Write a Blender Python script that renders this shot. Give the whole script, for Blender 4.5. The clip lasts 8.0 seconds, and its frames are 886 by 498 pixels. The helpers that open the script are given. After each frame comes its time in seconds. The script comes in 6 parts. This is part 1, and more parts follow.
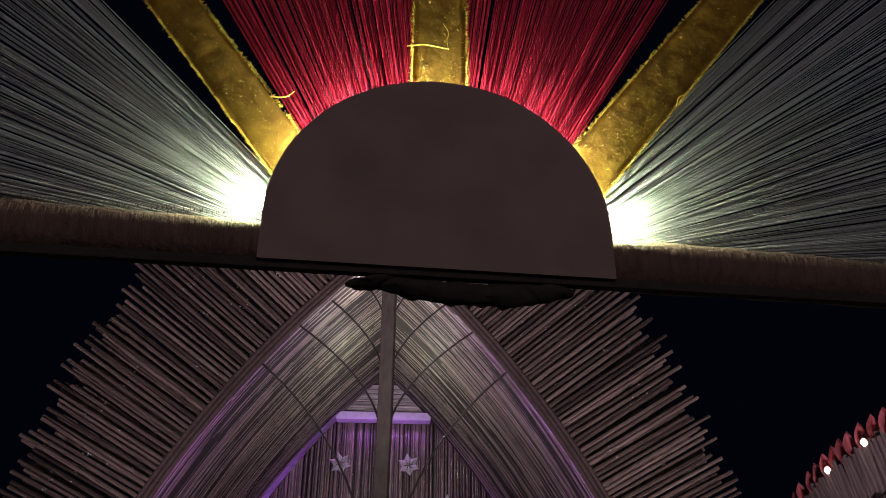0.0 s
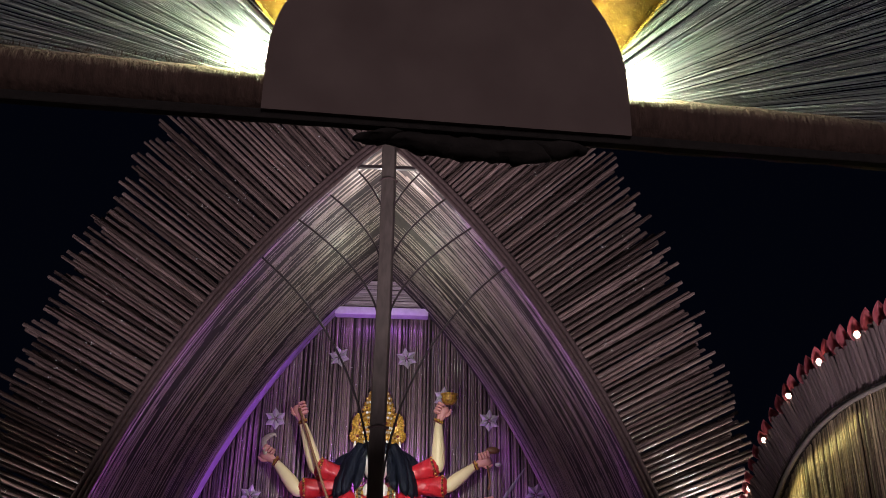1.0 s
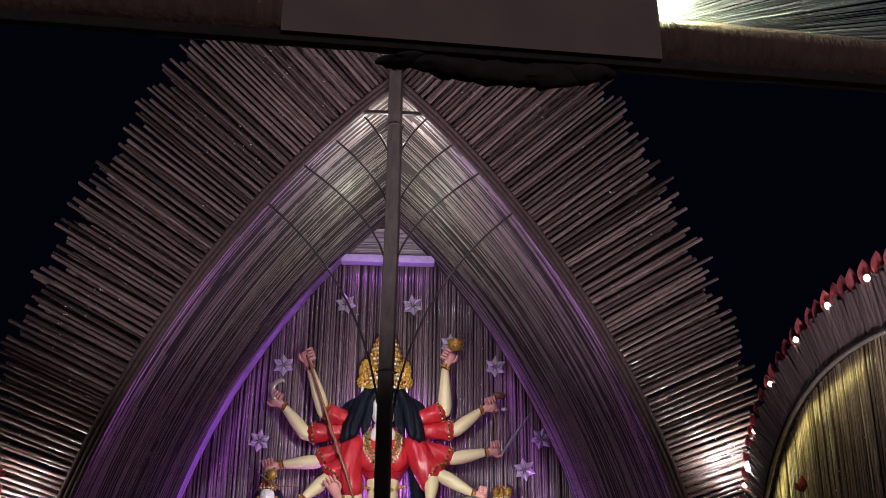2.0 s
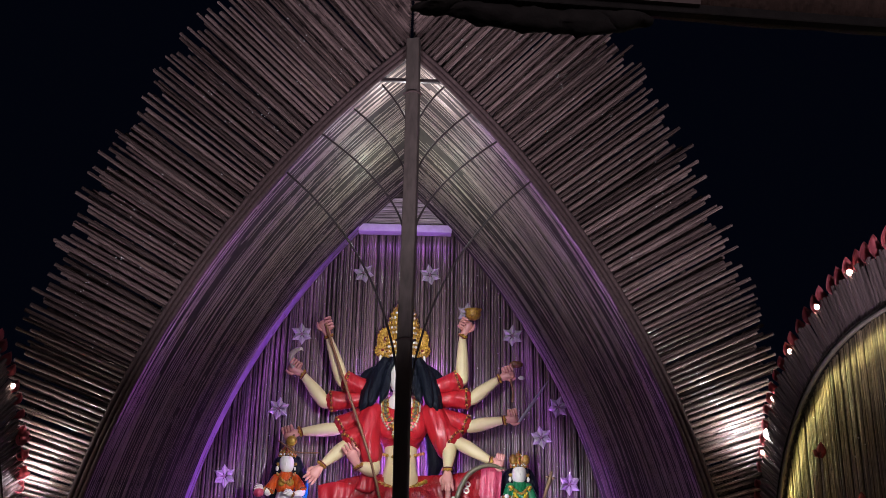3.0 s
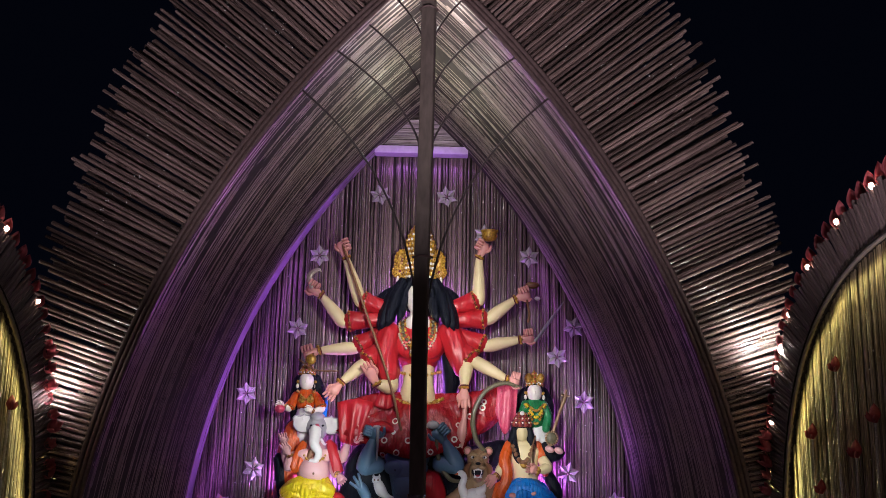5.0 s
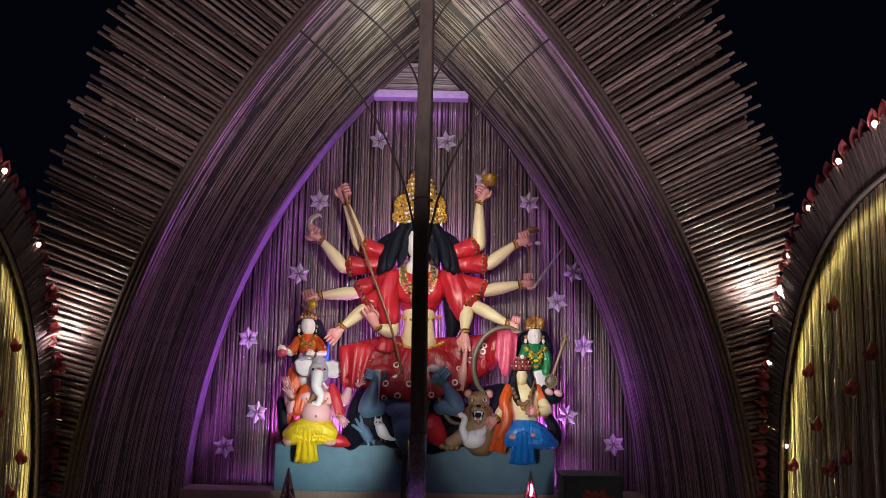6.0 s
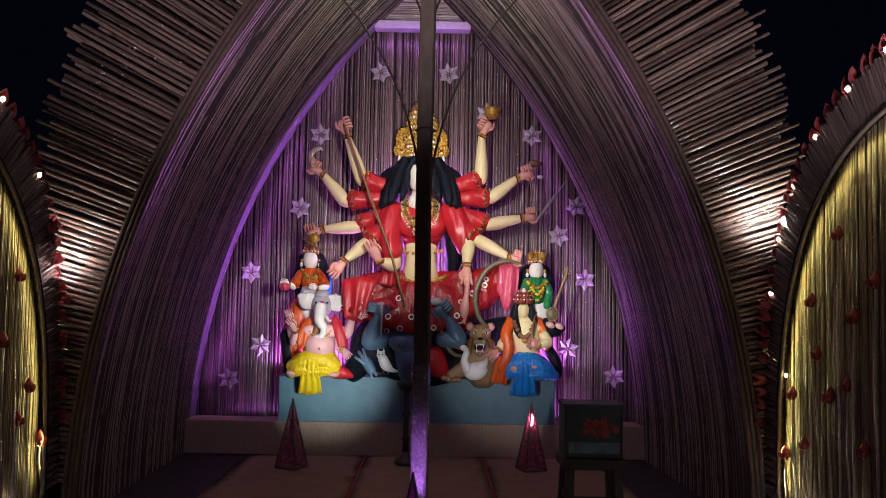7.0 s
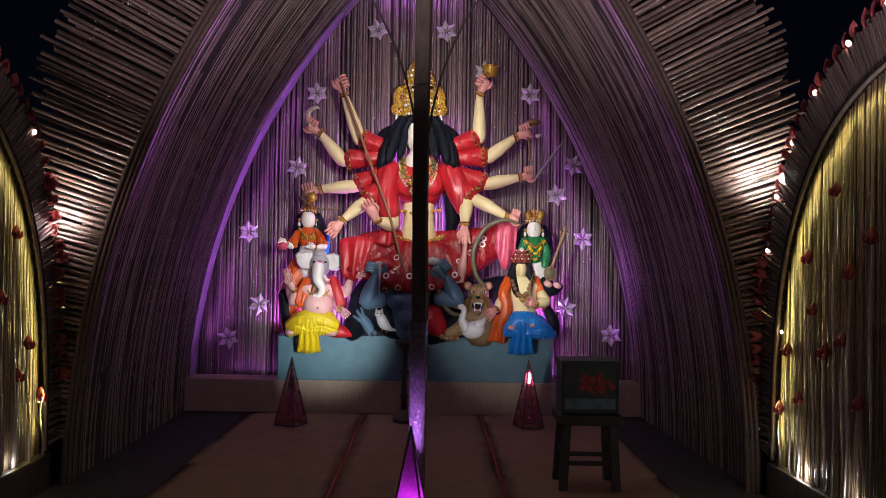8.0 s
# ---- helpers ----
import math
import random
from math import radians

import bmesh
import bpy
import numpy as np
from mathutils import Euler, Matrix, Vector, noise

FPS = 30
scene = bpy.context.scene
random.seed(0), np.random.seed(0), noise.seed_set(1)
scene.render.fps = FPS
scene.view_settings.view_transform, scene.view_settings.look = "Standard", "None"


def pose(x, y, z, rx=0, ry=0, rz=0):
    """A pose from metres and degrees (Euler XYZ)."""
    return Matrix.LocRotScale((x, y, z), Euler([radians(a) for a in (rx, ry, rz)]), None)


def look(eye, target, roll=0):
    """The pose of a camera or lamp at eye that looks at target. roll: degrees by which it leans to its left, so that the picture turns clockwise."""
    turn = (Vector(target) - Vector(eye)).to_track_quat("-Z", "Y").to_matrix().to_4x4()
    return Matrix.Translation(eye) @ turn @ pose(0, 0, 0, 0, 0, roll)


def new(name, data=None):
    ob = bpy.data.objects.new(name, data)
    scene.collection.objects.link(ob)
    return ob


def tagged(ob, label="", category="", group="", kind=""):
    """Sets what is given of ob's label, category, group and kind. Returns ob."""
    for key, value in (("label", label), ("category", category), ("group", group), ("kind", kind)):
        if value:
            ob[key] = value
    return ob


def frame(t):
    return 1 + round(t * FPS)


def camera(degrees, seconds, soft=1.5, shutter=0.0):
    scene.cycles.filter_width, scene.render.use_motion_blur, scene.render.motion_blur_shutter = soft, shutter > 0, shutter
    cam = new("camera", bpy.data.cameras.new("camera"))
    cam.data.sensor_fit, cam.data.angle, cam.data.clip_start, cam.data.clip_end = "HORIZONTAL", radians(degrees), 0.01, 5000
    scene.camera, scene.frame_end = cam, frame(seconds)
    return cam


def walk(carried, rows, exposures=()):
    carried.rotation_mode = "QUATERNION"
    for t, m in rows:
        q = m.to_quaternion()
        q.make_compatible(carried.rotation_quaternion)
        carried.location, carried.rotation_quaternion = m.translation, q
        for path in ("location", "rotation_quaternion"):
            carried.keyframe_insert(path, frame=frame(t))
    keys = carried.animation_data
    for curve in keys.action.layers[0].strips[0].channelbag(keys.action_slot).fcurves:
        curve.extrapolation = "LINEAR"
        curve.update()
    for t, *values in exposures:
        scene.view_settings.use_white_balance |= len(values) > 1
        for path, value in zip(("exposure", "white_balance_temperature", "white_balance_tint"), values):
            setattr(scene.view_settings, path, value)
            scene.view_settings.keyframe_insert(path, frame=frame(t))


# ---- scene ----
cam = camera(55.69, 8.0, 0.9)
PATH = [
    (0, pose(0.070, -0.127, 1.771, 117.87, -0.45, -2.79)),
    (0.5, pose(0.068, -0.106, 1.749, 114.18, -0.61, -3.08)),
    (1, pose(0.058, -0.083, 1.733, 111.21, -0.78, -3.16)),
    (1.5, pose(0.050, -0.064, 1.724, 109.12, -0.72, -3.14)),
    (3, pose(0.014, -0.051, 1.690, 105.83, -0.97, -1.87)),
    (3.5, pose(0.021, -0.037, 1.670, 104.61, -1.11, -1.41)),
    (4, pose(0.015, -0.035, 1.649, 103.29, -1.17, -1.10)),
    (4.5, pose(0.010, -0.038, 1.635, 102.22, -1.24, -0.88)),
    (6, pose(0.013, -0.021, 1.567, 97.57, -0.99, -0.73)),
    (6.5, pose(-0.011, -0.009, 1.546, 95.47, -0.97, -0.79)),
    (7, pose(-0.008, -0.002, 1.513, 93.45, -1.00, -0.75)),
    (7.5, pose(-0.005, 0.003, 1.492, 91.87, -0.99, -0.77)),
    (8, pose(-0.000, 0.000, 1.480, 90.91, -0.93, -0.84)),
]
walk(cam, PATH, ((0.0, -0.36, 6150, 10), (1.5, -0.2, 5950, 10), (3.5, -0.17, 5700, 10), (4.5, -0.12, 5950, 10), (6.0, -0.08, 6400, 10), (8.0, -0.02, 6500, 10)))

# ---- night sky and lamps ----
world = bpy.data.worlds.new("night")
scene.world = world
world.use_nodes = True
world.node_tree.nodes["Background"].inputs[0].default_value = (0.22, 0.30, 0.75, 1)
world.node_tree.nodes["Background"].inputs[1].default_value = 0.004


def lamp(name, kind, eye, target, energy, colour, size=0.1, cone=60, blend=0.6):
    data = bpy.data.lights.new(name, kind)
    data.energy, data.color = energy, colour
    if kind == "AREA":
        data.size = size
    else:
        data.shadow_soft_size = size
    if kind == "SPOT":
        data.spot_size, data.spot_blend = radians(cone), blend
    ob = new(name, data)
    ob.matrix_world = look(eye, target)
    return ob


WARM, WHITE, PINK = (1.0, 0.82, 0.60), (1.0, 0.93, 0.88), (1.0, 0.72, 0.78)
PURPLE, YELLOW = (0.60, 0.17, 1.0), (1.0, 0.90, 0.34)
WING_X = {1: 2.205, -1: -2.42}     # the plane of each wing


def strip(name, a, b, way, energy, colour, width=0.03):
    """A straight light strip from a to b that shines along way."""
    a, b, way = Vector(a), Vector(b), Vector(way).normalized()
    data = bpy.data.lights.new(name, "AREA")
    data.shape, data.size, data.size_y = "RECTANGLE", width, (b - a).length
    data.energy, data.color = energy, colour
    y = (b - a).normalized()
    z = (-way - y * (-way).dot(y)).normalized()
    x = y.cross(z)
    m = Matrix((x, y, z)).transposed().to_4x4()
    m.translation = (a + b) / 2
    ob = new(name, data)
    ob.matrix_world = m
    return ob


# plan of the great arch: front and back of the vault; each flank is an arc struck from OFF beyond the axis
YF, YB, WALL_Y = 5.55, 8.46, 8.52
OFF, RAD = 3.85, 6.13
LIFT = 0.075                      # the flanks straighten towards the peak
TOP = math.acos(OFF / (RAD + LIFT))
PEAK = math.sqrt((RAD + LIFT) ** 2 - OFF ** 2)


def axis_at(y):
    return -0.09 - 0.06 * (y - YF) / (YB - YF)


def rad_at(y):
    return RAD - 0.06 * (y - YF) / (YB - YF)


def arch_point(side, th, y, out=0.0):
    """A point of the vault's flank: side -1 or 1, th the angle up the arc."""
    k = min(max((th - 0.5) / (TOP - 0.5), 0), 1)
    r = rad_at(y) + out + LIFT * k * k
    return Vector((axis_at(y) + side * (r * math.cos(th) - OFF), y, r * math.sin(th)))


# added unseen fill: two low spots for the fringe, one area behind the camera
for s in (-1, 1):
    lamp("fringe_fill", "SPOT", (s * 1.2, 1.3, 0.5), (s * 1.2, 5.5, 4.9), 720 + 30 * s, (1.0, 0.84, 0.92), 0.03, 52, 0.8)
lamp("front_fill", "AREA", (0.6, -3.0, 3.2), (0, 3, 1.8), 30, (1.0, 0.80, 0.78), 1.5)
# unseen spots on the figures: three behind the pole, two added low and free-standing
lamp("figure_spot", "SPOT", (-0.07, 5.66, 2.6), (-0.12, 8.3, 2.50), 300, (1.0, 0.96, 0.88), 0.04, 60, 1.0)
lamp("figure_spot", "SPOT", (-0.11, 5.66, 1.9), (-1.13, 8.15, 1.55), 245, (1.0, 0.98, 0.94), 0.04, 30, 1.0)
lamp("figure_spot", "SPOT", (-0.03, 5.66, 1.9), (0.98, 8.15, 1.58), 270, (1.0, 0.98, 0.94), 0.04, 34, 1.0)
lamp("figure_spot", "SPOT", (-0.30, 5.8, 0.85), (-0.98, 8.15, 0.78), 260, (0.92, 0.98, 1.0), 0.08, 33, 1.0)
lamp("figure_spot", "SPOT", (0.15, 5.8, 0.85), (0.78, 8.1, 0.90), 75, (0.96, 0.98, 1.0), 0.06, 44, 1.0)
# purple wash over the back wall
for x0, x1, z, e in ((1.22, 1.50, 0.36, 1.7), (-1.95, -1.5, 0.36, 0.9), (0.50, 1.15, 0.85, 40), (-1.50, -0.55, 0.85, 32)):
    strip("purple_wash", (x0, WALL_Y - 0.16, z), (x1, WALL_Y - 0.16, z), (0, 0.22, 1), e, PURPLE)
strip("purple_wash", (-0.55, WALL_Y - 0.16, 4.18), (0.25, WALL_Y - 0.16, 4.18), (0, 0.25, -1), 2.2, PURPLE)
for s in (-1, 1):
    strip("purple_wash", (-0.1 + s * 0.12, WALL_Y - 0.12, 1.2), (-0.1 + s * 0.12, WALL_Y - 0.12, 2.9), (s, 0.22, 0.1), (16, 0, 17)[s + 1], PURPLE)
    t0, t1 = 0.12, 0.55
    n = Vector((s * math.cos((t0 + t1) / 2), 0, math.sin((t0 + t1) / 2)))
    strip("purple_wash", arch_point(s, t0, YB - 0.06, -0.08), arch_point(s, t1, YB - 0.06, -0.08), n * -1 + Vector((0, 0.8, 0)), (3.0, 0, 1.9)[s + 1], PURPLE)
# purple strips behind the front rim and at the back edge
for s in (-1, 1):
    for k, e in enumerate((0.22, 0.8, 1.6, 1.5)):
        t0, t1 = 0.18 + 0.16 * k, 0.33 + 0.16 * k
        n = Vector((s * math.cos((t0 + t1) / 2), 0, math.sin((t0 + t1) / 2)))
        strip("purple_strip", arch_point(s, t0, YF + 0.03, -0.075), arch_point(s, t1, YF + 0.03, -0.075), n * 0.18 + Vector((0, 1, 0)), e * (1.6 if s < 0 else 1.2), PURPLE, 0.03)
for k in range(3):
    t0, t1 = 0.10 + 0.20 * k, 0.29 + 0.20 * k
    n = Vector((-math.cos((t0 + t1) / 2), 0, math.sin((t0 + t1) / 2)))
    strip("purple_edge", arch_point(-1, t0, YB - 0.19, -0.09), arch_point(-1, t1, YB - 0.19, -0.09), n * 0.9 + Vector((0, 1, 0)), 0.45, (0.58, 0.2, 1.0))
strip("purple_edge", (-0.60, YB - 0.18, 4.19), (0.28, YB - 0.18, 4.19), (0, 1, 1), 0.5, (0.55, 0.2, 1.0))
# white lamps under the ridge
lamp("ridge_lamp", "POINT", (-0.09, 5.80, 4.50), (0, 0, 0), 16, (1.0, 0.88, 0.84), 0.06)
lamp("ridge_lamp", "POINT", (-0.12, 6.9, 4.20), (0, 0, 0), 18, (0.97, 1.0, 0.78), 0.08)
# added unseen spot for purple on the film sleeve, then the lanterns' bulbs
lamp("sleeve_fill", "SPOT", (-0.10, 5.05, 0.12), (-0.07, 5.46, 0.50), 55, (0.66, 0.24, 1.0), 0.02, 46, 1.0)
lamp("lantern_light", "POINT", (-0.09, 4.42, 0.20), (0, 0, 0), 1.7, (0.80, 0.16, 1.0), 0.03)
lamp("lantern_light", "POINT", (0.90, 7.55, 0.44), (0, 0, 0), 0.35, (1.0, 0.25, 0.42), 0.02)
# lamps between the wings and the main arch, and inside the wings
for s, e, z, dx, y0 in ((1, 17, 2.10, 0.0, 5.36), (-1, 14, 1.74, 0.0, 5.37)):
    cx = WING_X[s]
    lamp("gap_lamp", "SPOT", (cx - s * dx, y0, z), (cx + s * 0.05, 5.6, z + 0.10), e, (1.0, 0.91, 0.84) if s > 0 else (1.0, 0.86, 0.80), 0.03, 172, 0.4)
    # unseen extra point, added so the left petals glow
    if s < 0:
        lamp("petal_fill", "POINT", (cx + 0.06, 5.33, 1.68), (0, 0, 0), 1.3, (1.0, 0.80, 0.78), 0.02)
    lamp("gap_lamp", "SPOT", (cx + s * 0.06, 5.40, 1.15), (cx + s * 0.25, 5.6, 1.25), 1.6, YELLOW, 0.03, 150, 0.4)
    chain = ((5.33, 0.348), (5.323, 0.665), (5.292, 1.009), (5.218, 1.354), (5.079, 1.693), (4.851, 2.009), (4.455, 2.299), (3.801, 2.48))
    for (y0, z0), (y1, z1), e2 in zip(chain, chain[1:], (1.5, 1.6, 1.6, 1.5, 1.4, 1.3, 1.2)):
        strip("panel_lamp", (cx - s * 0.005, y0, z0), (cx - s * 0.005, y1, z1), (s * 1.3, 3.9 - (y0 + y1) / 2, 0.9 - (z0 + z1) / 2), e2 * (0.62 if s > 0 else 0.50), YELLOW, 0.02)
    for y, e3 in ((4.98, 2.6), (4.35, 0.8)):
        lamp("panel_foot_lamp", "POINT", (cx + s * 0.012, y, 0.26), (0, 0, 0), e3 if s > 0 else 0.5, WHITE, 0.03)
# small bulbs behind the half disc of the gate
for x, z, e in ((-0.224, 2.290, 3.9), (0.224, 2.294, 4.4)):
    lamp("gate_bulb_light", "POINT", (0.105 + x, 0.737 + 0.016 + x * 0.07, z), (0, 0, 0), e, (0.88, 1.0, 0.50), 0.008)
for x, z, e in ((-0.11, 2.418, 2.6), (-0.04, 2.452, 2.0), (0.04, 2.452, 2.0), (0.11, 2.418, 2.6), (-0.165, 2.375, 1.2), (0.165, 2.375, 1.2)):
    lamp("gate_bulb_light", "POINT", (0.105 + x, 0.737 + 0.018 + x * 0.07, z), (0, 0, 0), e, (1.0, 0.96, 0.72), 0.008)


# ---- materials ----
def mat(name, a, b=None, rough=0.6, metal=0.0, scale=20.0, stretch=(1, 1, 1), bump=0.2, rand=0.0, island=False,
        coat=0.0, dist=0.004, translucent=0.0, emit=None, strength=0.0, spots=None, ramp=(0.5, 1.1), spec=0.5, clear=0.0):
    """Two tones mixed by noise at two scales, with a random shift from piece to piece, and fine relief."""
    m = bpy.data.materials.new(name)
    m.use_nodes = True
    nt = m.node_tree
    n, l = nt.nodes, nt.links
    bsdf = n["Principled BSDF"]
    b = b or tuple(c * 0.7 for c in a)
    co = n.new("ShaderNodeTexCoord")
    mp = n.new("ShaderNodeMapping")
    mp.inputs["Scale"].default_value = stretch
    l.new(co.outputs["Object"], mp.inputs[0])
    n1 = n.new("ShaderNodeTexNoise")
    n1.inputs["Scale"].default_value, n1.inputs["Detail"].default_value = scale, 5
    n2 = n.new("ShaderNodeTexNoise")
    n2.inputs["Scale"].default_value, n2.inputs["Detail"].default_value = scale * 0.13, 3
    l.new(mp.outputs[0], n1.inputs[0])
    l.new(co.outputs["Object"], n2.inputs[0])
    if rand:
        info = n.new("ShaderNodeNewGeometry" if island else "ShaderNodeObjectInfo")
        rnd = info.outputs["Random Per Island" if island else "Random"]
        add = n.new("ShaderNodeVectorMath")
        add.operation = "MULTIPLY_ADD"
        l.new(rnd, add.inputs[0])
        add.inputs[1].default_value = (37, 61, 83)
        l.new(mp.outputs[0], add.inputs[2])
        l.new(add.outputs[0], n1.inputs[0])
    sm = n.new("ShaderNodeMath")
    sm.operation = "MULTIPLY_ADD"
    l.new(n2.outputs[0], sm.inputs[0])
    sm.inputs[1].default_value = 0.6
    l.new(n1.outputs[0], sm.inputs[2])
    rp = n.new("ShaderNodeMapRange")
    rp.inputs[1].default_value, rp.inputs[2].default_value = ramp
    l.new(sm.outputs[0], rp.inputs[0])
    mix = n.new("ShaderNodeMix")
    mix.data_type = "RGBA"
    mix.inputs[6].default_value, mix.inputs[7].default_value = (*a, 1), (*b, 1)
    l.new(rp.outputs[0], mix.inputs[0])
    out = mix.outputs[2]
    if rand:
        hsv = n.new("ShaderNodeHueSaturation")
        mr = n.new("ShaderNodeMapRange")
        mr.inputs[3].default_value, mr.inputs[4].default_value = 1 - rand, 1 + rand
        l.new(rnd, mr.inputs[0])
        l.new(mr.outputs[0], hsv.inputs["Value"])
        l.new(out, hsv.inputs["Color"])
        out = hsv.outputs[0]
    if spots:
        vo = n.new("ShaderNodeTexVoronoi")
        vo.inputs["Scale"].default_value = spots[0]
        l.new(co.outputs["Object"], vo.inputs[0])
        lt = n.new("ShaderNodeMath")
        lt.operation = "COMPARE"
        lt.inputs[1].default_value, lt.inputs[2].default_value = spots[1], 0.05
        l.new(vo.outputs["Distance"], lt.inputs[0])
        mx = n.new("ShaderNodeMix")
        mx.data_type = "RGBA"
        l.new(lt.outputs[0], mx.inputs[0])
        l.new(out, mx.inputs[6])
        mx.inputs[7].default_value = (*spots[2], 1)
        out = mx.outputs[2]
    l.new(out, bsdf.inputs["Base Color"])
    bsdf.inputs["Roughness"].default_value = rough
    bsdf.inputs["Metallic"].default_value = metal
    bsdf.inputs["Specular IOR Level"].default_value = spec
    bsdf.inputs["Coat Weight"].default_value = coat
    rr = n.new("ShaderNodeMapRange")
    rr.inputs[3].default_value, rr.inputs[4].default_value = max(0.05, rough - 0.12), min(1, rough + 0.12)
    l.new(n1.outputs[0], rr.inputs[0])
    l.new(rr.outputs[0], bsdf.inputs["Roughness"])
    if bump:
        bp = n.new("ShaderNodeBump")
        bp.inputs["Strength"].default_value, bp.inputs["Distance"].default_value = bump, dist
        l.new(sm.outputs[0], bp.inputs["Height"])
        l.new(bp.outputs[0], bsdf.inputs["Normal"])
    if emit:
        bsdf.inputs["Emission Color"].default_value = (*emit, 1)
        bsdf.inputs["Emission Strength"].default_value = strength
    if translucent:
        tr = n.new("ShaderNodeBsdfTranslucent")
        l.new(out, tr.inputs[0])
        ms = n.new("ShaderNodeMixShader")
        ms.inputs[0].default_value = translucent
        l.new(bsdf.outputs[0], ms.inputs[1])
        l.new(tr.outputs[0], ms.inputs[2])
        l.new(ms.outputs[0], n["Material Output"].inputs[0])
        if clear:
            tp = n.new("ShaderNodeBsdfTransparent")
            mc = n.new("ShaderNodeMixShader")
            mc.inputs[0].default_value = clear
            l.new(ms.outputs[0], mc.inputs[1])
            l.new(tp.outputs[0], mc.inputs[2])
            l.new(mc.outputs[0], n["Material Output"].inputs[0])
    return m


STICK = mat("jute stick", (0.30, 0.21, 0.185), (0.045, 0.03, 0.027), 0.22, scale=30, stretch=(0.3, 0.3, 0.3), bump=0.4, rand=0.6, ramp=(0.55, 0.98), coat=0.5)
REED = mat("vault reed", (0.275, 0.23, 0.185), (0.16, 0.126, 0.10), 0.45, scale=14, stretch=(1, 6, 1), bump=0.25, rand=0.20, island=True, ramp=(0.55, 1.0), coat=0.15)
GABLEREED = mat("gable reed", (0.46, 0.38, 0.40), (0.20, 0.15, 0.15), 0.4, scale=30, stretch=(0.2, 1, 1), bump=0.3, rand=0.35)
WALLREED = mat("wall reed", (0.20, 0.135, 0.125), (0.065, 0.042, 0.04), 0.34, scale=40, stretch=(0.06, 0.06, 1), bump=0.35, rand=0.5, ramp=(0.55, 1.0), coat=0.2)
PANELREED = mat("panel reed", (0.33, 0.255, 0.15), (0.085, 0.058, 0.036), 0.34, scale=34, stretch=(0.06, 0.06, 1), bump=0.35, rand=0.55, ramp=(0.55, 1.0))
DARKWOOD = mat("dark wood", (0.06, 0.042, 0.032), (0.028, 0.019, 0.015), 0.6, scale=25, stretch=(1, 1, 0.2), bump=0.3)
RIM = mat("bound rim", (0.10, 0.062, 0.055), (0.05, 0.03, 0.027), 0.75, scale=40, bump=0.6)
RIMSTICK = mat("dark rim stick", (0.15, 0.105, 0.098), (0.06, 0.04, 0.038), 0.5, scale=22, stretch=(0.3, 0.3, 0.3), bump=0.3, rand=0.3)
RIMLIGHT = mat("cane rim", (0.24, 0.20, 0.175), (0.14, 0.115, 0.10), 0.55, scale=30, bump=0.3)
BACKING = mat("backing cloth", (0.035, 0.026, 0.022), (0.018, 0.013, 0.011), 0.9, scale=12, bump=0.2)
LILAC = mat("lilac light tint", (0.55, 0.45, 0.60), (0.42, 0.32, 0.46), 0.8, scale=18, bump=0.25)
POLE = mat("pole wood", (0.108, 0.083, 0.068), (0.058, 0.044, 0.035), 0.7, scale=30, stretch=(1, 1, 0.3), bump=0.4)
FILM = mat("cling film", (0.17, 0.155, 0.18), (0.04, 0.036, 0.048), 0.16, scale=55, stretch=(1, 1, 0.7), bump=1.0, dist=0.012, coat=0.5)
IRON = mat("painted rod", (0.045, 0.032, 0.03), (0.025, 0.018, 0.018), 0.5, scale=30, bump=0.1)
MAT = mat("woven mat", (0.56, 0.37, 0.28), (0.38, 0.24, 0.18), 0.85, scale=45, stretch=(1, 4, 1), bump=0.5)
MATRED = mat("mat border", (0.32, 0.04, 0.036), (0.18, 0.024, 0.02), 0.85, scale=60, bump=0.4)
FLOOR = mat("dark boards", (0.03, 0.026, 0.028), (0.014, 0.012, 0.013), 0.7, scale=14, bump=0.3)
EARTH = mat("night ground", (0.05, 0.042, 0.036), (0.028, 0.022, 0.02), 0.95, scale=9, bump=0.6)
PLINTH = mat("plinth mat", (0.36, 0.28, 0.21), (0.24, 0.175, 0.125), 0.8, scale=30, stretch=(6, 6, 0.4), bump=0.4)
BLUEBOX = mat("blue paint", (0.085, 0.19, 0.235), (0.06, 0.14, 0.18), 0.55, scale=8, bump=0.15)
PETAL = mat("red petal", (0.55, 0.17, 0.19), (0.36, 0.07, 0.085), 0.45, scale=30, bump=0.3, translucent=0.45)
BULB = mat("lit bulb", (1, 0.9, 0.8), rough=0.3, bump=0, emit=(1.0, 0.62, 0.45), strength=18)
BULBWHITE = mat("bright bulb", (1, 0.9, 0.8), rough=0.3, bump=0, emit=(1.0, 0.85, 0.72), strength=40)
BULBGOLD = mat("yellow bulb", (1, 0.9, 0.6), rough=0.3, bump=0, emit=(1.0, 0.85, 0.35), strength=25)
BULBGATE = mat("gate bulb", (1, 1, 0.8), rough=0.3, bump=0, emit=(0.95, 1.0, 0.62), strength=30)
BULBPINK = mat("pink bulb", (1, 0.6, 0.7), rough=0.3, bump=0, emit=(1.0, 0.30, 0.45), strength=14)
BULBVIOLET = mat("violet bulb", (0.8, 0.5, 1), rough=0.3, bump=0, emit=(0.8, 0.18, 1.0), strength=7)
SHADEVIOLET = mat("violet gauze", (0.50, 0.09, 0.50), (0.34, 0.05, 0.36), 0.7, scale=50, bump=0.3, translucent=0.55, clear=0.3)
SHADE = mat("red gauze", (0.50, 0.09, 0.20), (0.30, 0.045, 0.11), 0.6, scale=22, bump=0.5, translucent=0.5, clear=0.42)
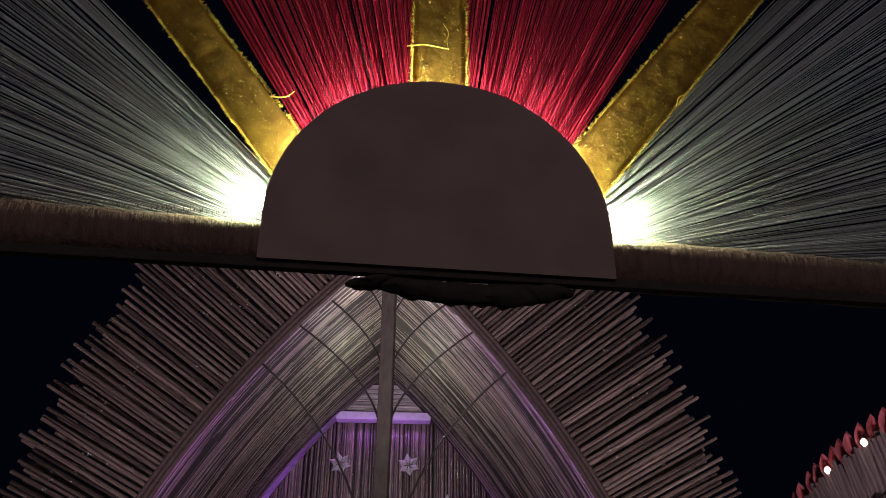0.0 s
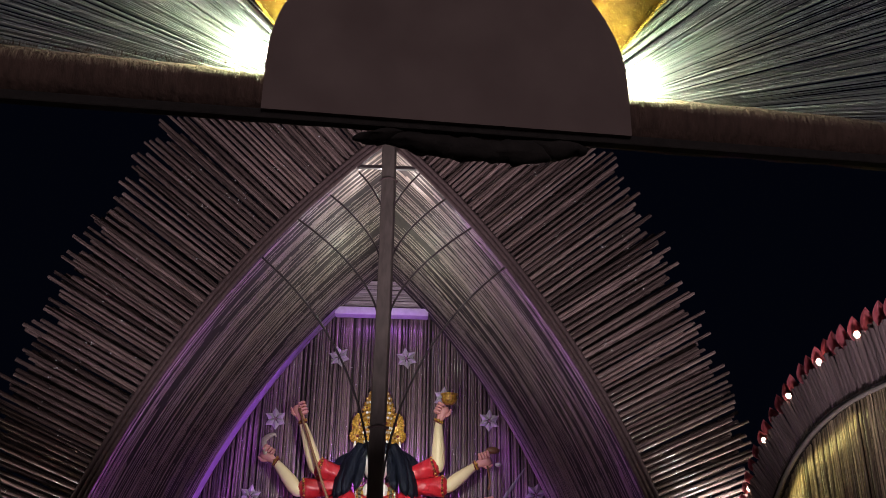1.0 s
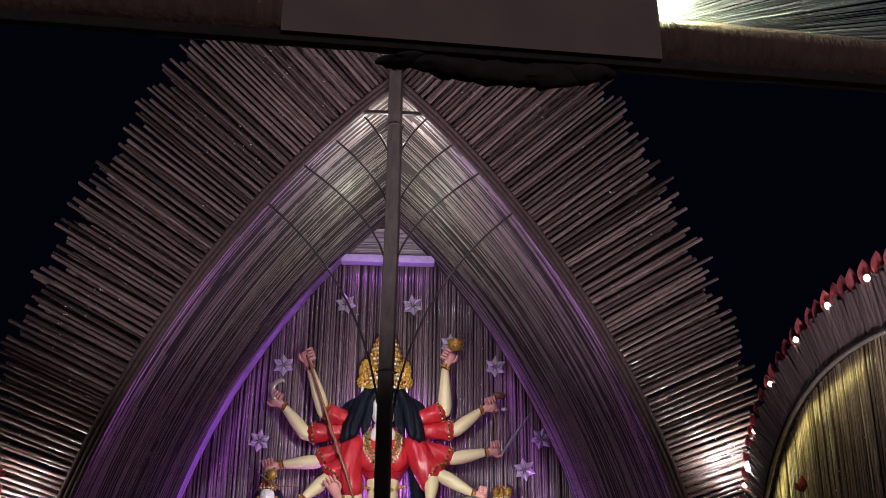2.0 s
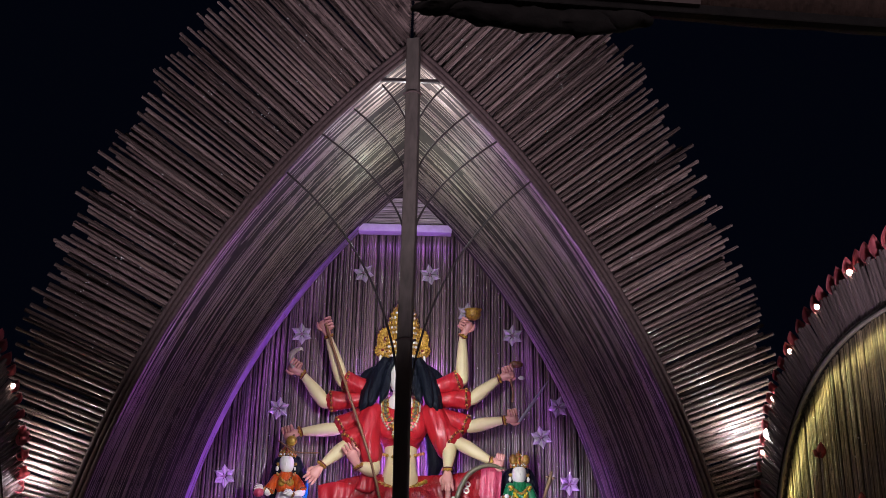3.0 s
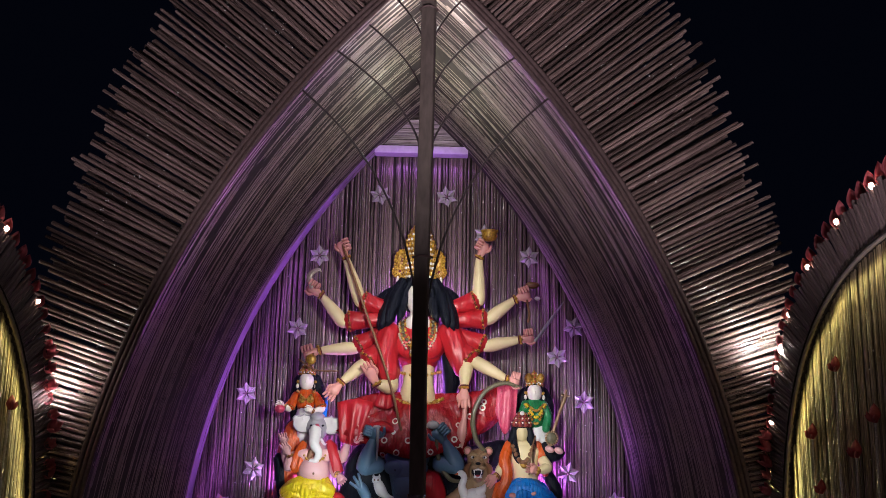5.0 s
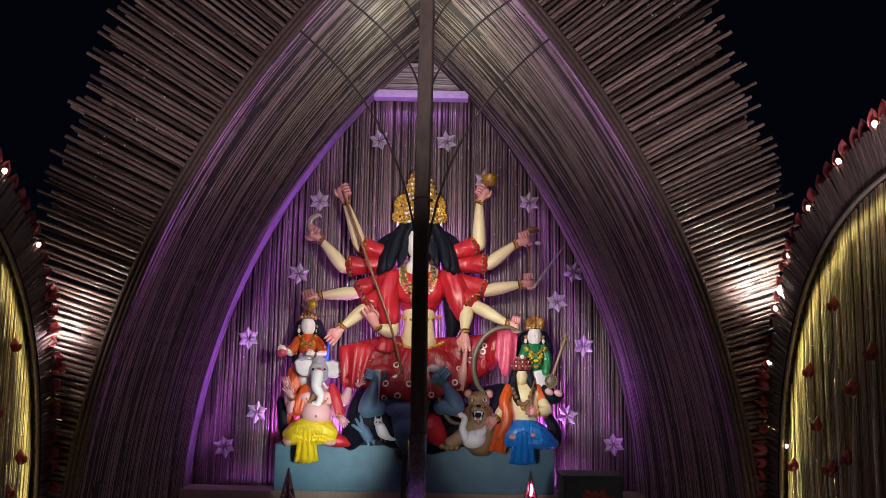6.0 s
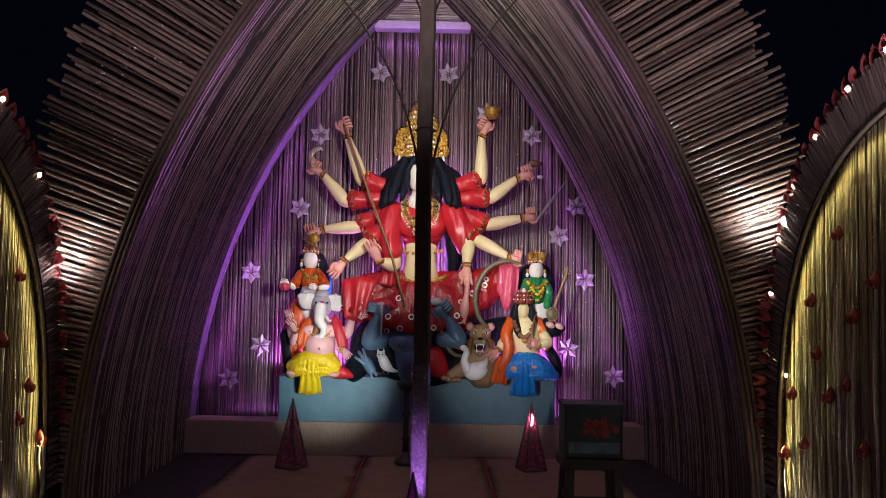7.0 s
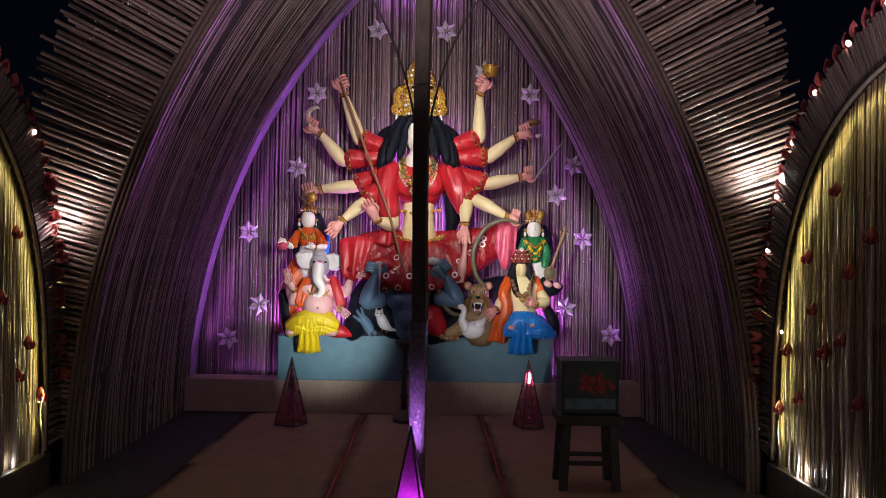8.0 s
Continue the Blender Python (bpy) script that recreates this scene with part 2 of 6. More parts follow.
STARHEART = mat("dull rose bead", (0.30, 0.16, 0.20), (0.2, 0.1, 0.13), 0.5, scale=30, bump=0.2)
STAR = mat("star foil", (0.52, 0.50, 0.46), (0.30, 0.28, 0.27), 0.30, metal=0.0, scale=30, bump=0.3)
LOTUSRED = mat("lotus red", (0.30, 0.03, 0.03), (0.16, 0.014, 0.016), 0.6, scale=40, bump=0.2)
STEM = mat("tinsel stem", (0.62, 0.56, 0.52), (0.25, 0.20, 0.17), 0.25, metal=0.4, scale=90, bump=0.8)
# painted clay
SKIN = mat("cream paint", (0.72, 0.60, 0.33), (0.60, 0.47, 0.24), 0.5, scale=6, bump=0.05)
PALM = mat("pink paint", (0.70, 0.33, 0.27), (0.60, 0.26, 0.22), 0.45, scale=8, bump=0.05)
FACE = mat("pale paint", (0.80, 0.74, 0.66), (0.76, 0.69, 0.60), 0.4, scale=6, bump=0.03)
RED = mat("red paint", (0.52, 0.018, 0.028), (0.32, 0.010, 0.014), 0.36, scale=9, stretch=(2.2, 1, 0.5), bump=0.7, dist=0.022)
REDSPOT = mat("red spotted paint", (0.38, 0.014, 0.018), (0.20, 0.008, 0.010), 0.24, scale=8, stretch=(1.5, 1, 0.7), bump=1.0, dist=0.045, spots=(8.0, 0.2, (0.75, 0.66, 0.55)))
HAIR = mat("black paint", (0.003, 0.004, 0.007), (0.008, 0.010, 0.018), 0.55, scale=20, stretch=(2, 1, 0.7), bump=0.7, dist=0.02, spec=0.15)
GOLD = mat("gold paint", (0.66, 0.40, 0.05), (0.24, 0.11, 0.02), 0.36, metal=0.25, scale=45, bump=0.7, ramp=(0.55, 0.95))
MAROON = mat("maroon paint", (0.16, 0.012, 0.014), (0.08, 0.008, 0.008), 0.4, scale=30, bump=0.2)
SILVER = mat("sequin paint", (0.62, 0.56, 0.45), (0.36, 0.28, 0.18), 0.35, metal=0.3, scale=60, bump=0.6)
YELL = mat("yellow paint", (0.78, 0.60, 0.02), (0.70, 0.50, 0.01), 0.28, scale=14, stretch=(2, 1, 0.6), bump=0.8, dist=0.022)
BLUE = mat("blue paint cloth", (0.012, 0.22, 0.66), (0.01, 0.15, 0.52), 0.28, scale=14, stretch=(2, 1, 0.6), bump=0.8, dist=0.022)
ORANGE = mat("orange paint", (0.62, 0.10, 0.012), (0.50, 0.07, 0.01), 0.28, scale=14, stretch=(2, 1, 0.6), bump=0.8, dist=0.022)
GREEN = mat("green paint", (0.02, 0.22, 0.07), (0.012, 0.15, 0.045), 0.28, scale=14, stretch=(2, 1, 0.6), bump=0.8, dist=0.022)
ROSE = mat("rose paint", (0.62, 0.08, 0.15), (0.5, 0.05, 0.1), 0.28, scale=14, stretch=(2, 1, 0.6), bump=0.8, dist=0.022)
PINKSKIN = mat("rosy paint", (0.72, 0.42, 0.40), (0.64, 0.34, 0.33), 0.4, scale=6, bump=0.05)
GREY = mat("grey paint", (0.40, 0.39, 0.40), (0.30, 0.29, 0.30), 0.5, scale=10, bump=0.1)
DEMON = mat("slate blue paint", (0.10, 0.18, 0.26), (0.065, 0.125, 0.19), 0.38, scale=7, bump=0.1)
TAN = mat("tan paint", (0.32, 0.20, 0.10), (0.22, 0.13, 0.06), 0.5, scale=16, bump=0.2)
WHITEP = mat("white paint", (0.75, 0.73, 0.70), (0.66, 0.63, 0.60), 0.4, scale=10, bump=0.05)
BROWN = mat("brown paint", (0.22, 0.10, 0.04), (0.14, 0.06, 0.025), 0.5, scale=18, bump=0.2)
OLIVE = mat("olive paint", (0.16, 0.14, 0.075), (0.07, 0.06, 0.03), 0.4, scale=60, bump=0.4)
DARKGREEN = mat("peeling green paint", (0.045, 0.068, 0.07), (0.022, 0.034, 0.036), 0.5, scale=12, bump=0.3)
DARKRED = mat("faded red print", (0.34, 0.045, 0.035), (0.20, 0.025, 0.022), 0.6, scale=20, bump=0.1)
TEAL = mat("pale teal print", (0.15, 0.26, 0.30), (0.05, 0.09, 0.11), 0.5, scale=14, bump=0.1)
FLECK = mat("pale fleck", (0.9, 0.88, 0.86), (0.8, 0.78, 0.76), rough=0.15, bump=0, coat=0.5)
NET = mat("blue net", (0.17, 0.20, 0.27), (0.06, 0.075, 0.11), 0.7, scale=80, bump=0.5)
STOOLWOOD = mat("dark stool wood", (0.030, 0.024, 0.021), (0.016, 0.012, 0.011), 0.6, scale=25, stretch=(1, 1, 0.2), bump=0.3)
# gate
BOARD = mat("disc board", (0.215, 0.153, 0.14), (0.165, 0.115, 0.107), 0.8, scale=11, bump=0.12, ramp=(0.55, 1.0))
JUTE = mat("jute wrap", (0.135, 0.08, 0.062), (0.065, 0.038, 0.03), 0.95, scale=160, stretch=(1, 1, 0.15), bump=0.9)
FUZZ = mat("yellow felt", (0.48, 0.30, 0.035), (0.20, 0.11, 0.015), 0.95, scale=45, bump=0.9, translucent=0.35)
FIBRE = mat("yellow fibre", (0.75, 0.60, 0.10), (0.6, 0.45, 0.06), 0.8, scale=60, bump=0, translucent=0.4)
YARNRED = mat("red yarn", (0.52, 0.008, 0.05), (0.30, 0.005, 0.028), 0.7, scale=500, bump=0.4, rand=0.35, translucent=0.3)
YARNWHITE = mat("white yarn", (0.50, 0.52, 0.55), (0.36, 0.38, 0.42), 0.7, scale=500, bump=0.4, rand=0.25, translucent=0.3)
RAG = mat("dark rag", (0.03, 0.022, 0.02), (0.015, 0.012, 0.011), 0.9, scale=60, bump=0.8)


# ---- building helpers ----
def mesh_of(name, bm, material, smooth=True):
    me = bpy.data.meshes.new(name)
    if smooth:
        for f in bm.faces:
            f.smooth = True
    bm.to_mesh(me)
    bm.free()
    for m in (material if isinstance(material, (list, tuple)) else [material]):
        me.materials.append(m)
    return me


def part(name, bm, material, parent=None, label="", smooth=False):
    ob = new(name, bm if isinstance(bm, bpy.types.Mesh) else mesh_of(name, bm, material, smooth))
    ob.parent = parent
    return tagged(ob, label)


def thing(name, label, category, group="", kind="", at=(0, 0, 0)):
    ob = new(name)
    ob.empty_display_size = 0.05
    ob.location = at
    bpy.context.view_layer.update()
    return tagged(ob, label, category, group, kind)


def piece(name, me, parent, m):
    ob = new(name, me)
    ob.parent = parent
    ob.matrix_basis = m
    return ob


def box(bm, lo, hi, bevel=0.0):
    d = bmesh.ops.create_cube(bm, size=1)
    vs = d["verts"]
    for v in vs:
        v.co = Vector([lo[i] + (hi[i] - lo[i]) * (v.co[i] + 0.5) for i in range(3)])
    if bevel:
        es = list({e for v in vs for e in v.link_edges})
        bmesh.ops.bevel(bm, geom=es, offset=bevel, segments=2, affect="EDGES", profile=0.6)
    return bm


def boxed(lo, hi, bevel=0.0):
    return box(bmesh.new(), lo, hi, bevel)


def smooth_path(pts, k=5):
    """Catmull-Rom through the points; each may carry a radius last."""
    p = [np.array(q, float) for q in pts]
    if len(p) < 3:
        return p if len(p) == 1 else [p[0] + (p[1] - p[0]) * i / k for i in range(k + 1)]
    q = [2 * p[0] - p[1]] + p + [2 * p[-1] - p[-2]]
    out = []
    for i in range(1, len(q) - 2):
        a, b, c, d = q[i - 1], q[i], q[i + 1], q[i + 2]
        for j in range(k):
            t = j / k
            out.append(0.5 * (2 * b + (c - a) * t + (2 * a - 5 * b + 4 * c - d) * t * t + (3 * b - a - 3 * c + d) * t ** 3))
    return out + [p[-1]]


def tube(bm, pts, radii, n=10, index=0, flat=1.0, k=5, up=(0, 1, 0), folds=0, deep=0.0):
    """A tapering round (or flattened) tube with rounded ends along a smooth path."""
    path = smooth_path([(*p, r) for p, r in zip(pts, radii)], k)
    up = Vector(up)
    P = [Vector(q[:3]) for q in path]
    R = [max(q[3], 0.0005) for q in path]
    rings = []
    stations = []
    for i in range(len(P)):
        t = (P[min(i + 1, len(P) - 1)] - P[max(i - 1, 0)]).normalized()
        if i == 0:
            stations += [(P[0] - t * R[0] * 0.7, t, R[0] * 0.55), (P[0] - t * R[0] * 0.35, t, R[0] * 0.86)]
        stations.append((P[i], t, R[i]))
        if i == len(P) - 1:
            stations += [(P[i] + t * R[i] * 0.35, t, R[i] * 0.86), (P[i] + t * R[i] * 0.7, t, R[i] * 0.55)]
    for c, t, r in stations:
        s = t.cross(up)
        if s.length < 0.05:
            s = t.cross(Vector((1, 0.2, 0)))
        s.normalize()
        o = s.cross(t).normalized()
        rings.append([bm.verts.new(c + s * (r * math.cos(a)) + o * (r * flat * math.sin(a))) for a in (2 * math.pi * j / n for j in range(n))])
    if folds:
        for i, (ring, (c, t, r)) in enumerate(zip(rings, stations)):
            for j, v in enumerate(ring):
                a = 2 * math.pi * j / n
                v.co = c + (v.co - c) * (1 + deep * math.sin(folds * a + 0.35 * i) + 0.5 * deep * math.sin((folds * 2 + 1) * a - 0.5 * i))
    fs = []
    for a, b in zip(rings, rings[1:]):
        fs += [bm.faces.new((a[j], a[(j + 1) % n], b[(j + 1) % n], b[j])) for j in range(n)]
    fs += [bm.faces.new(rings[0][::-1]), bm.faces.new(rings[-1])]
    for f in fs:
        f.material_index, f.smooth = index, True
    return bm


def ball(bm, c, r, index=0, rot=(0, 0, 0), u=14, v=9):
    m = Matrix.LocRotScale(Vector(c), Euler([radians(a) for a in rot]), Vector(r if isinstance(r, (tuple, list)) else (r, r, r)))
    rings = [[bm.verts.new(m @ Vector((math.sin(p) * math.cos(q), math.sin(p) * math.sin(q), math.cos(p)))) for q in (2 * math.pi * k / u for k in range(u))]
             for p in (math.pi * i / v for i in range(1, v))]
    top, low = bm.verts.new(m @ Vector((0, 0, 1))), bm.verts.new(m @ Vector((0, 0, -1)))
    fs = []
    for a, b in zip(rings, rings[1:]):
        fs += [bm.faces.new((a[k], b[k], b[(k + 1) % u], a[(k + 1) % u])) for k in range(u)]
    fs += [bm.faces.new((top, rings[0][k], rings[0][(k + 1) % u])) for k in range(u)]
    fs += [bm.faces.new((rings[-1][k], low, rings[-1][(k + 1) % u])) for k in range(u)]
    for f in fs:
        f.material_index, f.smooth = index, True
    return bm


def stick_mesh(name, material, nodes, sides=6, cap=True):
    """A unit stick along z, radius 1, with swollen joints."""
    zs = [(0, 1.0)]
    for z in nodes:
        zs += [(z - 0.006, 0.97), (z, 1.16), (z + 0.006, 0.97)]
    zs.append((1, 0.95))
    v, f = [], []
    for z, r in zs:
        v += [(r * math.cos(2 * math.pi * j / sides), r * math.sin(2 * math.pi * j / sides), z) for j in range(sides)]
    for i in range(len(zs) - 1):
        f += [(i * sides + j, i * sides + (j + 1) % sides, (i + 1) * sides + (j + 1) % sides, (i + 1) * sides + j) for j in range(sides)]
    if cap:
        f.append(tuple(range(sides))[::-1])
        f.append(tuple((len(zs) - 1) * sides + j for j in range(sides)))
    me = bpy.data.meshes.new(name)
    me.from_pydata(v, [], f)
    for p in me.polygons:
        p.use_smooth = len(p.vertices) == 4
    me.materials.append(material)
    return me


def aim(a, b, r, twist=0.0):
    """The pose that lays a unit stick from a to b."""
    a, b = Vector(a), Vector(b)
    d = b - a
    q = d.to_track_quat("Z", "X")
    return Matrix.LocRotScale(a, q, None) @ Matrix.Rotation(twist, 4, "Z") @ Matrix.Diagonal((r, r, d.length, 1))



# ---- ground and floor ----
bm = bmesh.new()
bmesh.ops.create_grid(bm, x_segments=40, y_segments=40, size=150)
for v in bm.verts:
    v.co.z = -0.03 + 0.012 * noise.noise(v.co * 0.3)
tagged(part("ground", bm, EARTH), "bare dark earth at night", "ground", kind="structure")
tagged(part("floor", boxed((-2.6, 3.6, -0.2), (2.45, 8.9, -0.006), 0.004), FLOOR), "dark board floor under the vault", "floor", kind="structure")


def floor_mat(x0, x1, y0, y1, red_left, red_right):
    """A woven mat with sewn red edges."""
    t = thing("floor_mat", "worn woven straw mat with dark red border", "mat", "mats on the floor")
    bm = bmesh.new()
    nx, ny = 10, 40
    grid = [[bm.verts.new((x0 + (x1 - x0) * i / nx, y0 + (y1 - y0) * j / ny,
                           0.004 + 0.004 * noise.noise(Vector((x0 + i * 0.3, j * 0.20, y0))))) for j in range(ny + 1)] for i in range(nx + 1)]
    for i in range(nx):
        for j in range(ny):
            bm.faces.new((grid[i][j], grid[i + 1][j], grid[i + 1][j + 1], grid[i][j + 1]))
    r = bmesh.ops.solidify(bm, geom=bm.faces[:], thickness=0.008)
    part("weave", bm, MAT, t, smooth=True)
    for flag, x in ((red_left, x0), (red_right, x1)):
        if flag:
            b = bmesh.new()
            tube(b, [(x + 0.003 * math.sin(j * 1.7), y0 + (y1 - y0) * j / 8, 0.009) for j in range(9)], [0.013] * 9, 8, flat=0.25, k=2, up=(0, 0, 1))
            part("border", b, MATRED, t)
    return t


for i, x in enumerate((-1.74, -0.62, 0.50)):
    floor_mat(x + 0.001, x + 1.118, 4.3, 8.165, i > 0, False)

# ---- great arch: vault shell, rim, reeds ----
arch = thing("bamboo_arch", "tall pointed reed vault fringed with jute sticks", "arch", kind="structure")
# dark closed shell behind the reeds, added to keep light from leaking through
bm = bmesh.new()
NS, NY = 40, 8
for side in (-1, 1):
    g = [[bm.verts.new(arch_point(side, TOP * 1.004 * i / NS, YF + (YB - YF) * j / NY, 0.03)) for j in range(NY + 1)] for i in range(NS + 1)]
    for i in range(NS):
        for j in range(NY):
            bm.faces.new((g[i][j], g[i + 1][j], g[i + 1][j + 1], g[i][j + 1]))
bmesh.ops.recalc_face_normals(bm, faces=bm.faces[:])
bmesh.ops.solidify(bm, geom=bm.faces[:], thickness=0.04)
part("vault_shell", bm, BACKING, arch)

# reeds bent along the vault
rng = random.Random(4)
for side in (-1, 1):
    V, F = [], []
    y = YF + 0.02
    while y < YB - 0.005:
        r = rng.uniform(0.0045, 0.0095)
        t0, t1 = (0.0, TOP) if rng.random() < 0.72 else (0.0, TOP * rng.uniform(0.75, 1.0))
        ph, am, lift = rng.uniform(0, 9), rng.uniform(0.004, 0.02), rng.uniform(-0.006, 0.003)
        base = len(V)
        M = 26
        for i in range(M + 1):
            th = t0 + (t1 - t0) * i / M
            yy = min(max(y + am * math.sin(ph + th * 5) + 0.006 * math.sin(ph * 3 + th * 17), YF), YB)
            c = arch_point(side, th, yy, lift + 0.004 * math.sin(ph * 5 + th * 13))
            n = Vector((side * math.cos(th), 0, math.sin(th)))
            for a in range(5):
                q = 2 * math.pi * a / 5
                V.append(c + n * (r * math.cos(q)) + Vector((0, r * math.sin(q), 0)))
        for i in range(M):
            for a in range(5):
                F.append((base + i * 5 + a, base + i * 5 + (a + 1) % 5, base + (i + 1) * 5 + (a + 1) % 5, base + (i + 1) * 5 + a))
        y += r * rng.uniform(1.0, 1.4)
    me = bpy.data.meshes.new("vault_reeds")
    me.from_pydata([tuple(v) for v in V], [], F)
    for p in me.polygons:
        p.use_smooth = True
    me.materials.append(REED)
    tagged(part("vault_reeds", me, None, arch), "thin brown reeds bent along the vault", kind="stuff")

# rim of bound sticks along the front edge
for side in (-1, 1):
    for out, yy, r in ((-0.012, YF - 0.030, 0.017), (-0.043, YF - 0.024, 0.016), (-0.072, YF - 0.018, 0.016), (-0.02, YF + 0.012, 0.02)):
        bm = bmesh.new()
        tube(bm, [arch_point(side, TOP * i / 16, YF, out) + Vector((0, yy - YF, 0)) for i in range(17)], [r] * 17, 8, k=3)
        part("rim_bundle", bm, RIM, arch)

# ring frame that carries the fringe behind the sticks
for side in (-1, 1):
    for out in (0.18, 0.5):
        bm = bmesh.new()
        tube(bm, [arch_point(side, TOP * i / 12, YF, out) + Vector((0, 0.10, 0)) for i in range(13)], [0.022] * 13, 6, k=2)
        part("fringe_hoop", bm, DARKWOOD, arch)

# back lining on one flank and the lintel, its colour carrying the purple light's tint
bm = bmesh.new()
g = [[bm.verts.new(arch_point(-1, TOP * 0.865 * i / 24, y, -0.015)) for y in (YB - 0.17, YB + 0.04)] for i in range(25)]
for a, b in zip(g, g[1:]):
    bm.faces.new((a[0], b[0], b[1], a[1]))
bmesh.ops.solidify(bm, geom=bm.faces[:], thickness=0.012)
part("lining", bm, LILAC, arch, "lining strip coloured lilac for the purple light")
part("lintel", boxed((-0.64, YB - 0.10, 4.255), (0.335, YB + 0.05, 4.335), 0.006), LILAC, arch, "lintel bar coloured lilac for the purple light")
part("gable_board", boxed((-0.62, YB + 0.02, 4.335), (0.33, YB + 0.05, 4.95)), BACKING, arch)
rgb = random.Random(3)
z = 4.342
while z < 4.66:
    r = rgb.uniform(0.008, 0.014)
    bm = bmesh.new()
    tube(bm, [(-0.60, YB + 0.012, z), (-0.15, YB + 0.008 + rgb.uniform(-0.006, 0.006), z + rgb.uniform(-0.006, 0.006)), (0.31, YB + 0.012, z)], [r, r * 1.1, r], 8, k=3)
    part("gable_reed", bm, GABLEREED, arch)
    z += r * 2.05
part("gable_rail", boxed((-0.30, YB - 0.05, 4.665), (0.05, YB + 0.0, 4.69), 0.004), DARKWOOD, arch)

# cross bar and net at the ridge
bm = boxed((-0.40, YF - 0.02, 4.543), (0.235, YF + 0.01, 4.568), 0.005)
part("cross_bar", bm, IRON, arch)

for s in (-1, 1):
    bm = bmesh.new()
    q = [bm.verts.new((-0.085 + s * x, YF - 0.012, z)) for x, z in ((0.33, 4.57), (0.19, 4.57), (0.05, 4.70), (0.04, PEAK - 0.04))]
    bm.faces.new(q)
    bmesh.ops.solidify(bm, geom=bm.faces[:], thickness=0.004)
    part("net", bm, NET, arch, "dark blue net in the gable")

# curved rods from the rim to the pole
XP = -0.07
for side in (-1, 1):
    for dx, z, pz in ((0.225, 4.52, 4.2), (0.42, 4.32, 3.80), (0.645, 4.12, 3.38), (0.875, 3.815, 2.25)):
        a, e = Vector((XP + side * dx, YF + 0.01, z)), Vector((XP + side * 0.03, YF - 0.02, pz))
        c = Vector((XP + side * (0.07 + dx * 0.06), YF - 0.01, z - (z - pz) * (0.52 if dx < 0.8 else 0.40)))
        bm = bmesh.new()
        tube(bm, [(1 - t) ** 2 * a + 2 * t * (1 - t) * c + t * t * e for t in (i / 8 for i in range(9))], [0.0075] * 9, 8, k=2)
        part("rod", bm, IRON, arch)

# ---- pole ----
pole = thing("pole", "squared dark timber pole with a shiny film sleeve", "pole", at=(XP, YF - 0.09, 0))
bm = bmesh.new()
OUTLINE = ((-0.047, -0.038), (-0.041, -0.044), (0.041, -0.044), (0.047, -0.038), (0.047, 0.038), (0.041, 0.044), (-0.041, 0.044), (-0.047, 0.038))
rings = []
for i in range(34):
    z = (PEAK - 0.03) * i / 33
    wob = Vector((0.005 * math.sin(z * 2.1), 0.003 * math.sin(z * 1.3), z))
    rings.append([bm.verts.new(wob + Vector((qx * (1 + 0.03 * noise.noise((qx * 9, qy * 9, z * 3))), qy, 0))) for qx, qy in OUTLINE])
for a, b in zip(rings, rings[1:]):
    for j in range(8):
        bm.faces.new((a[j], a[(j + 1) % 8], b[(j + 1) % 8], b[j]))
bm.faces.new(rings[0][::-1])
bm.faces.new(rings[-1])
bmesh.ops.rotate(bm, verts=bm.verts[:], matrix=Matrix.Rotation(radians(-9), 3, "Z"))
part("shaft", bm, POLE, pole, "squared dark timber post")
bm = bmesh.new()
rngp = random.Random(9)
rings = []
for i in range(70):
    z = 0.02 + 1.08 * i / 69
    row = []
    for j in range(24):
        a = 2 * math.pi * j / 24
        k = 0.050 / max(abs(math.cos(a)), abs(math.sin(a)) * 1.04)
        k = min(k, 0.064) * (1.05 + 0.10 * noise.noise((math.cos(a) * 2, math.sin(a) * 2, z * 14))) + rngp.uniform(-0.0016, 0.0016)
        row.append(bm.verts.new((k * math.cos(a - 0.157), k * math.sin(a - 0.157), z)))
    rings.append(row)
for a, b in zip(rings, rings[1:]):
    for j in range(24):
        bm.faces.new((a[j], a[(j + 1) % 24], b[(j + 1) % 24], b[j]))
part("film_sleeve", bm, FILM, pole, "crumpled clear film sleeve", smooth=True)
for z in (2.62, 4.4):
    bm = bmesh.new()
    tube(bm, [(0.064 * math.cos(a), 0.060 * math.sin(a), z + 0.004 * math.sin(a * 3)) for a in (2 * math.pi * i / 14 for i in range(15))], [0.008] * 15, 6, k=1, up=(0, 0, 1))
    part("binding", bm, RIM, pole)

# ---- back wall ----
wall = thing("wall_back", "wall of upright brown reeds washed in purple light", "wall", kind="structure")
part("backing_panel", boxed((-2.6, WALL_Y + 0.03, 0.0), (2.4, WALL_Y + 0.11, 5.0)), BACKING, wall)
# ---- plinth ----
tagged(part("plinth", boxed((-2.36, 8.17, 0.0), (2.10, 8.50, 0.318), 0.008), PLINTH), "low step covered in split cane matting", "plinth", kind="structure")
platform = thing("platform", "dull teal painted platform under the statues", "platform", at=(-0.135, 8.345, 0.318))
part("front_board", boxed((-1.335, -0.155, 0.0), (1.335, -0.135, 0.424), 0.004), BLUEBOX, platform)
part("top_board", boxed((-1.338, -0.160, 0.424), (1.338, 0.155, 0.432), 0.003), BLUEBOX, platform)
for x in (-1.335, 1.315):
    part("side_board", boxed((x, -0.134, 0.0), (x + 0.02, 0.155, 0.4235), 0.003), BLUEBOX, platform)

# ---- side arches ----
SIDE_C, SIDE_TOP = 3.35, 2.55     # centre along the path, inner crown
INNER_A = 2.03                    # half length of the opening


